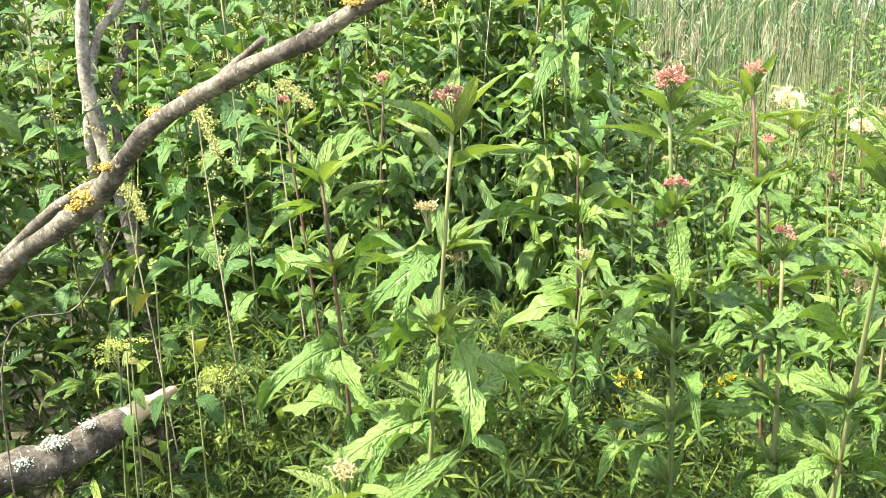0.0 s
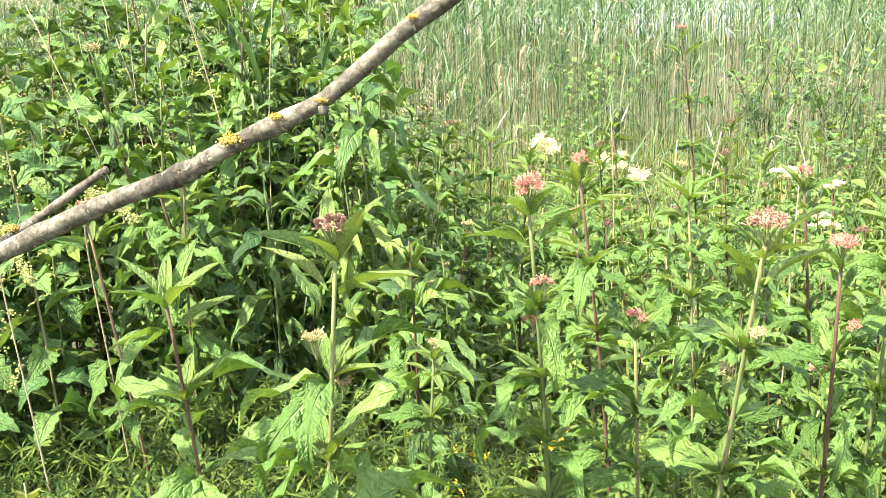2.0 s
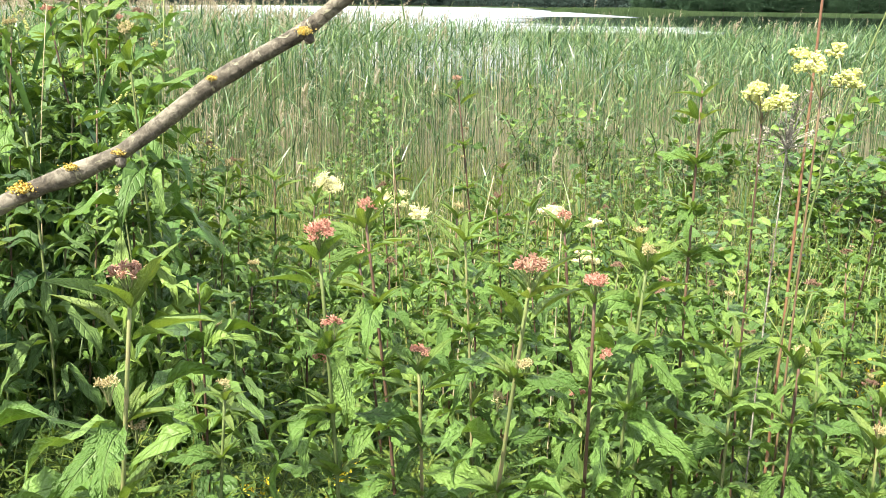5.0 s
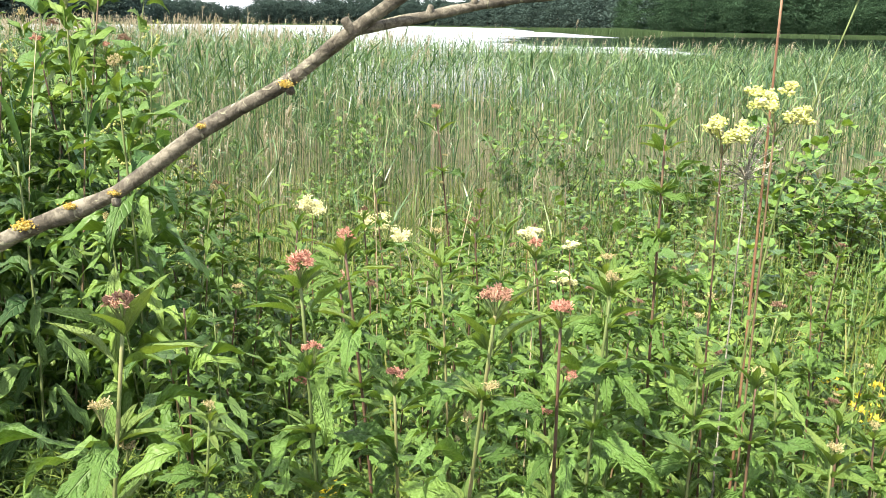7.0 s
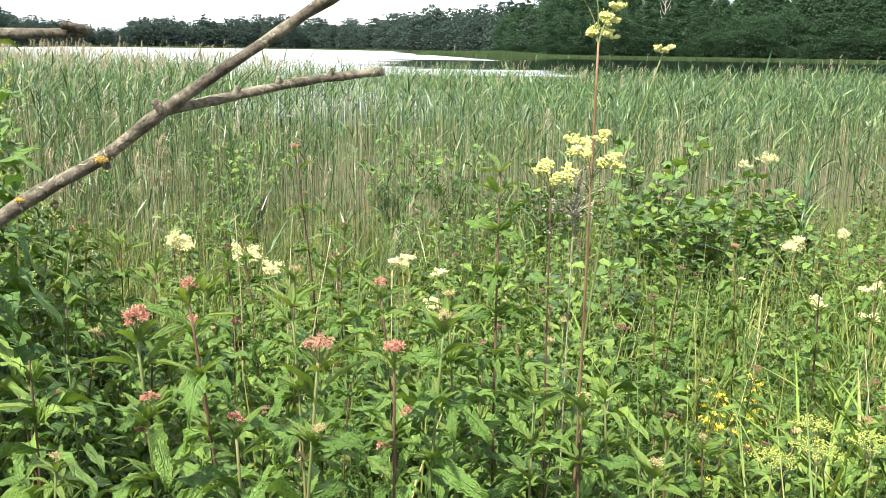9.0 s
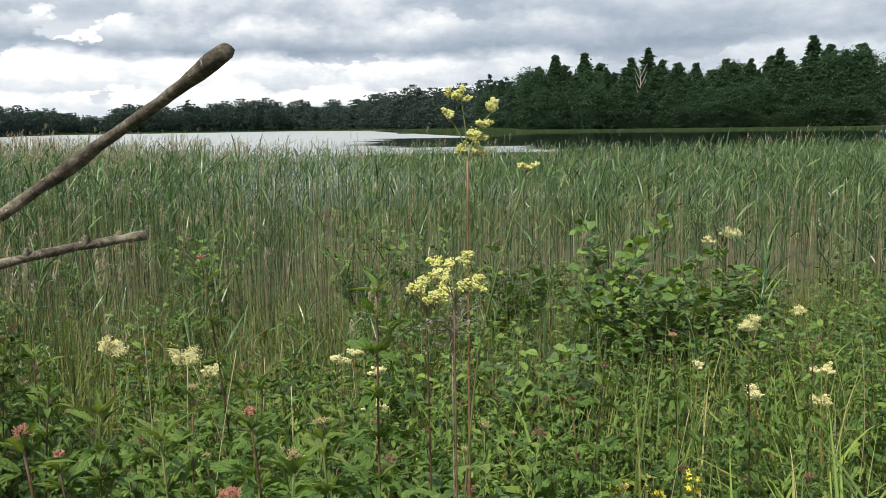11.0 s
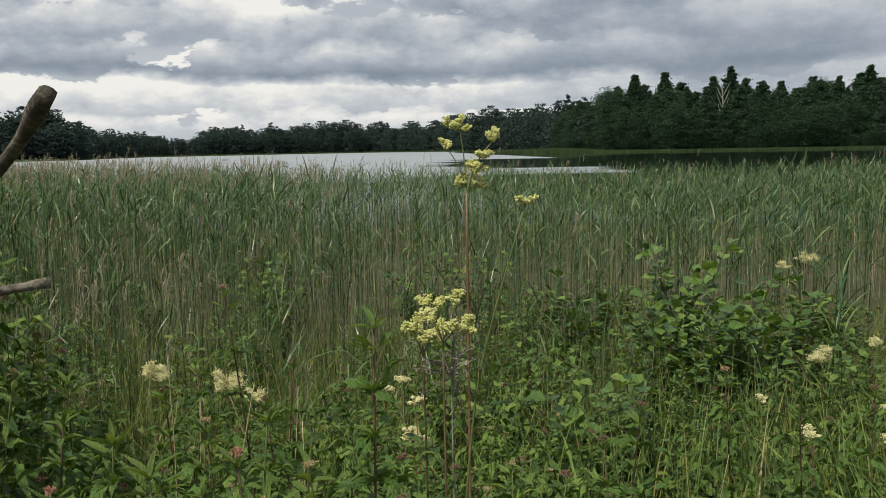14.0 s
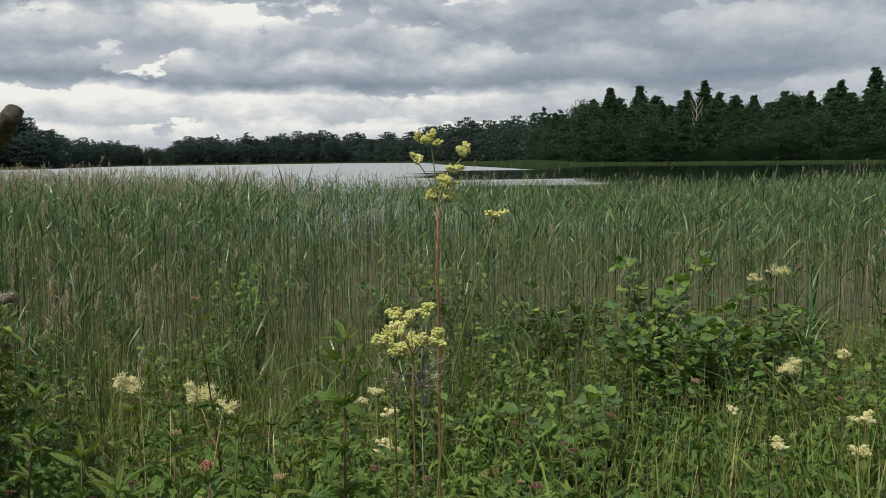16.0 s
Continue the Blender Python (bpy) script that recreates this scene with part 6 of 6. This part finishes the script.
    line = stem_line((0, 0, 0), head - low - [0, 0, 0.05], 0.02, 775)
    add_tube(b, line, np.linspace(0.0024, 0.0014, len(line)), 5)
    part("stalk", b, [M["bark_grey"]], t)
    r = np.random.default_rng(776)
    b = Bag()
    for k in range(46):
        d = r.normal(0, 1, 3) * [0.03, 0.03, 0.035] + [0, 0, 0.04]
        add_tube(b, curve_points([line[-1], line[-1] + d * [0.4, 0.4, 0.65], line[-1] + d], 4), [0.0011, 0.0008, 0.0006], 3)
        strew(b, BEAD, turns(r.uniform(0, 6, 5), r.uniform(0, 3, 5), 0, r.uniform(0.0012, 0.0026, 5)), line[-1] + d + r.normal(0, 0.003, (5, 3)))
    part("seed_spray", b, [M["bark_grey"]], t, smooth=False)


build_deadwood()


# ---- a few single reeds and broad sedge blades among the herbs ----
def single_reed(x, y, top, seed, blades=7):
    green = M["grass" if y < 4 and x > 0 else "reed"]
    r = np.random.default_rng(seed)
    z0 = float(ground_z(x, y))
    t = thing("reed", (x, y, z0), "single tall green reed with long arching blades", "reed", "single reeds")
    h = top - z0
    line = stem_line((0, 0, 0), (r.normal(0, 0.05), r.normal(0, 0.05), h * 0.92), 0.02, seed)
    b = Bag()
    add_tube(b, line, np.linspace(0.0045, 0.002, len(line)), 6)
    part("stem", b, [green], t)
    for k in range(blades):
        shape = leaf(1.0, r.uniform(0.03, 0.045), 8, 2, 0.0, r.uniform(0.3, 1.1), 0.5, 0.05, 0.0, 0.35, 0.9, seed * 9 + k)
        bl = obj("blade", one_mesh("blade", shape, green), t)
        f = 0.4 + 0.58 * k / blades
        bl.matrix_basis = mat4(turns(r.uniform(0, 6.28), 1.05 + r.normal(0, 0.15), 0, r.uniform(0.32, 0.5)), along(line, f))


for i, (x, y, z) in enumerate(((-1.66, 2.45, 2.42), (-1.75, 2.40, 2.38), (-1.85, 2.6, 2.45), (2.95, 7.2, 1.75), (2.75, 7.0, 1.7), (3.1, 7.6, 1.8), (1.2, 2.4, 1.40), (0.95, 2.30, 1.38), (1.1, 2.55, 1.35))):
    single_reed(x, y, z, 800 + i)


def sedge_tuft(x, y, top, blades, seed):
    """Arching yellow-green blades from one root."""
    r = np.random.default_rng(seed)
    z0 = float(ground_z(x, y))
    t = thing("sedge", (x, y, z0), "tuft of arching bright yellow-green sedge blades", "sedge", "sedge tufts")
    shapes = [one_mesh("blade", leaf(1.0, w, 9, 2, 0.0, d, 0.5, 0.05, 0.0, 0.3, 0.8, seed * 7 + i), M["sedge"]) for i, (w, d) in enumerate(((0.018, 0.5), (0.014, 0.9), (0.021, 1.4)))]
    for k in range(blades):
        a = k * 2.4 + r.normal(0, 0.3)
        m = mat4(turns(a, 1.25 + r.normal(0, 0.14), r.normal(0, 0.4), (top - z0) * r.uniform(0.7, 1.15)), (0.02 * math.cos(a), 0.02 * math.sin(a), 0))
        obj("blade", shapes[k % 3], t, m)


for i, (x, y, z) in enumerate(((0.92, 2.05, 1.72), (1.08, 2.3, 1.68), (0.80, 2.35, 1.66), (1.25, 2.6, 1.62), (1.0, 2.7, 1.55), (1.38, 3.0, 1.5), (1.5, 3.5, 1.45), (1.2, 3.4, 1.4), (0.7, 1.95, 1.62),
                               (1.7, 4.2, 1.35), (0.45, 3.6, 1.45), (0.25, 4.1, 1.4), (0.55, 4.5, 1.3), (-0.1, 4.6, 1.35), (2.1, 4.8, 1.3), (2.5, 5.6, 1.3))):
    sedge_tuft(x, y, z, 15, 900 + i)


# ---- pale grass heads, yellowed leaves and an arched dead twig by the branch ----
def grass_head(base, knee, tip, seed):
    """A drooping grass panicle on its culm."""
    r = np.random.default_rng(seed)
    base = np.array((base[0], base[1], float(ground_z(base[0], base[1]))))
    t = thing("flowering_grass", base, "flowering grass with a drooping pale feathery head", "grass", "flowering grasses")
    line = curve_points([(0, 0, 0), (np.array(knee) - base) * [0.6, 0.6, 0.6], np.array(knee) - base, np.array(tip) - base], 24)
    b = Bag()
    add_tube(b, line, np.linspace(0.0018, 0.0007, len(line)), 5)
    part("culm", b, [M["dry"]], t)
    b = Bag()
    n = 500
    f = r.uniform(0.72, 1.0, n)
    p = np.array([along(line, q) for q in f]) + r.normal(0, 1, (n, 3)) * 0.004 * (1.25 - f)[:, None] * 3
    d = (line[-1] - line[-4]) / np.linalg.norm(line[-1] - line[-4])
    a, e = math.atan2(d[1], d[0]), math.asin(d[2])
    strew(b, FLORET, turns(r.normal(a + math.pi / 2, 0.5, n), r.normal(1.57 - e, 0.4, n), 0.0, r.uniform(0.003, 0.0055, n)), p)
    tagged(part("panicle", b, [M["catkin"]], t, smooth=False), kind="stuff")


grass_head((-1.55, 1.42), (-1.45, 1.30, 2.06), (-1.27, 1.20, 2.085), 810)
grass_head((-1.62, 1.30), (-1.53, 1.20, 2.04), (-1.37, 1.10, 2.025), 811)
grass_head((-1.70, 1.20), (-1.58, 1.08, 1.93), (-1.42, 1.00, 1.945), 812)


def yellowed(x, y, z, size, seed):
    """A fading nettle leaf on its thin stem."""
    z0 = float(ground_z(x, y))
    t = thing("fading_nettle", (x, y, z0), "thin nettle with yellowed leaves", "wild plant", "nettles")
    line = stem_line((0, 0, 0), (0.02, 0.03, z - z0 + 0.03), 0.02, seed)
    b = Bag()
    add_tube(b, line, np.linspace(0.0022, 0.0012, len(line)), 5)
    part("stem", b, [M["stem_green"]], t)
    for k in range(5):
        lf = obj("leaf", one_mesh("leaf", NETTLE_LEAF[k % 2], M["sick" if k == 4 else "nettle"]), t)
        lf.matrix_basis = mat4(turns(2.3 * k + seed, -0.6, 0.2, size * (0.55 + 0.08 * k)), along(line, 0.6 + 0.095 * k))


for i, (x, y, z, s) in enumerate(((-1.42, 0.895, 1.745, 0.05), (-1.34, 0.95, 1.775, 0.075), (-1.46, 0.985, 1.81, 0.075), (-1.56, 1.0, 1.78, 0.06))):
    yellowed(x, y, z, s, 820 + i)

arch = thing("dead_twig", (-1.60, 0.80, float(ground_z(-1.60, 0.80))), "thin arched dead twig hanging under the branch", "dead twig")
b = Bag()
add_tube(b, curve_points([np.array(p) - np.array(arch.location) for p in ((-1.60, 0.80, 1.0), (-1.585, 0.835, 1.73), (-1.51, 0.93, 1.82), (-1.46, 1.0, 1.95), (-1.44, 1.01, 2.04))], 30), np.linspace(0.0016, 0.0008, 31), 6)
part("twig", b, [M["bark"]], arch)
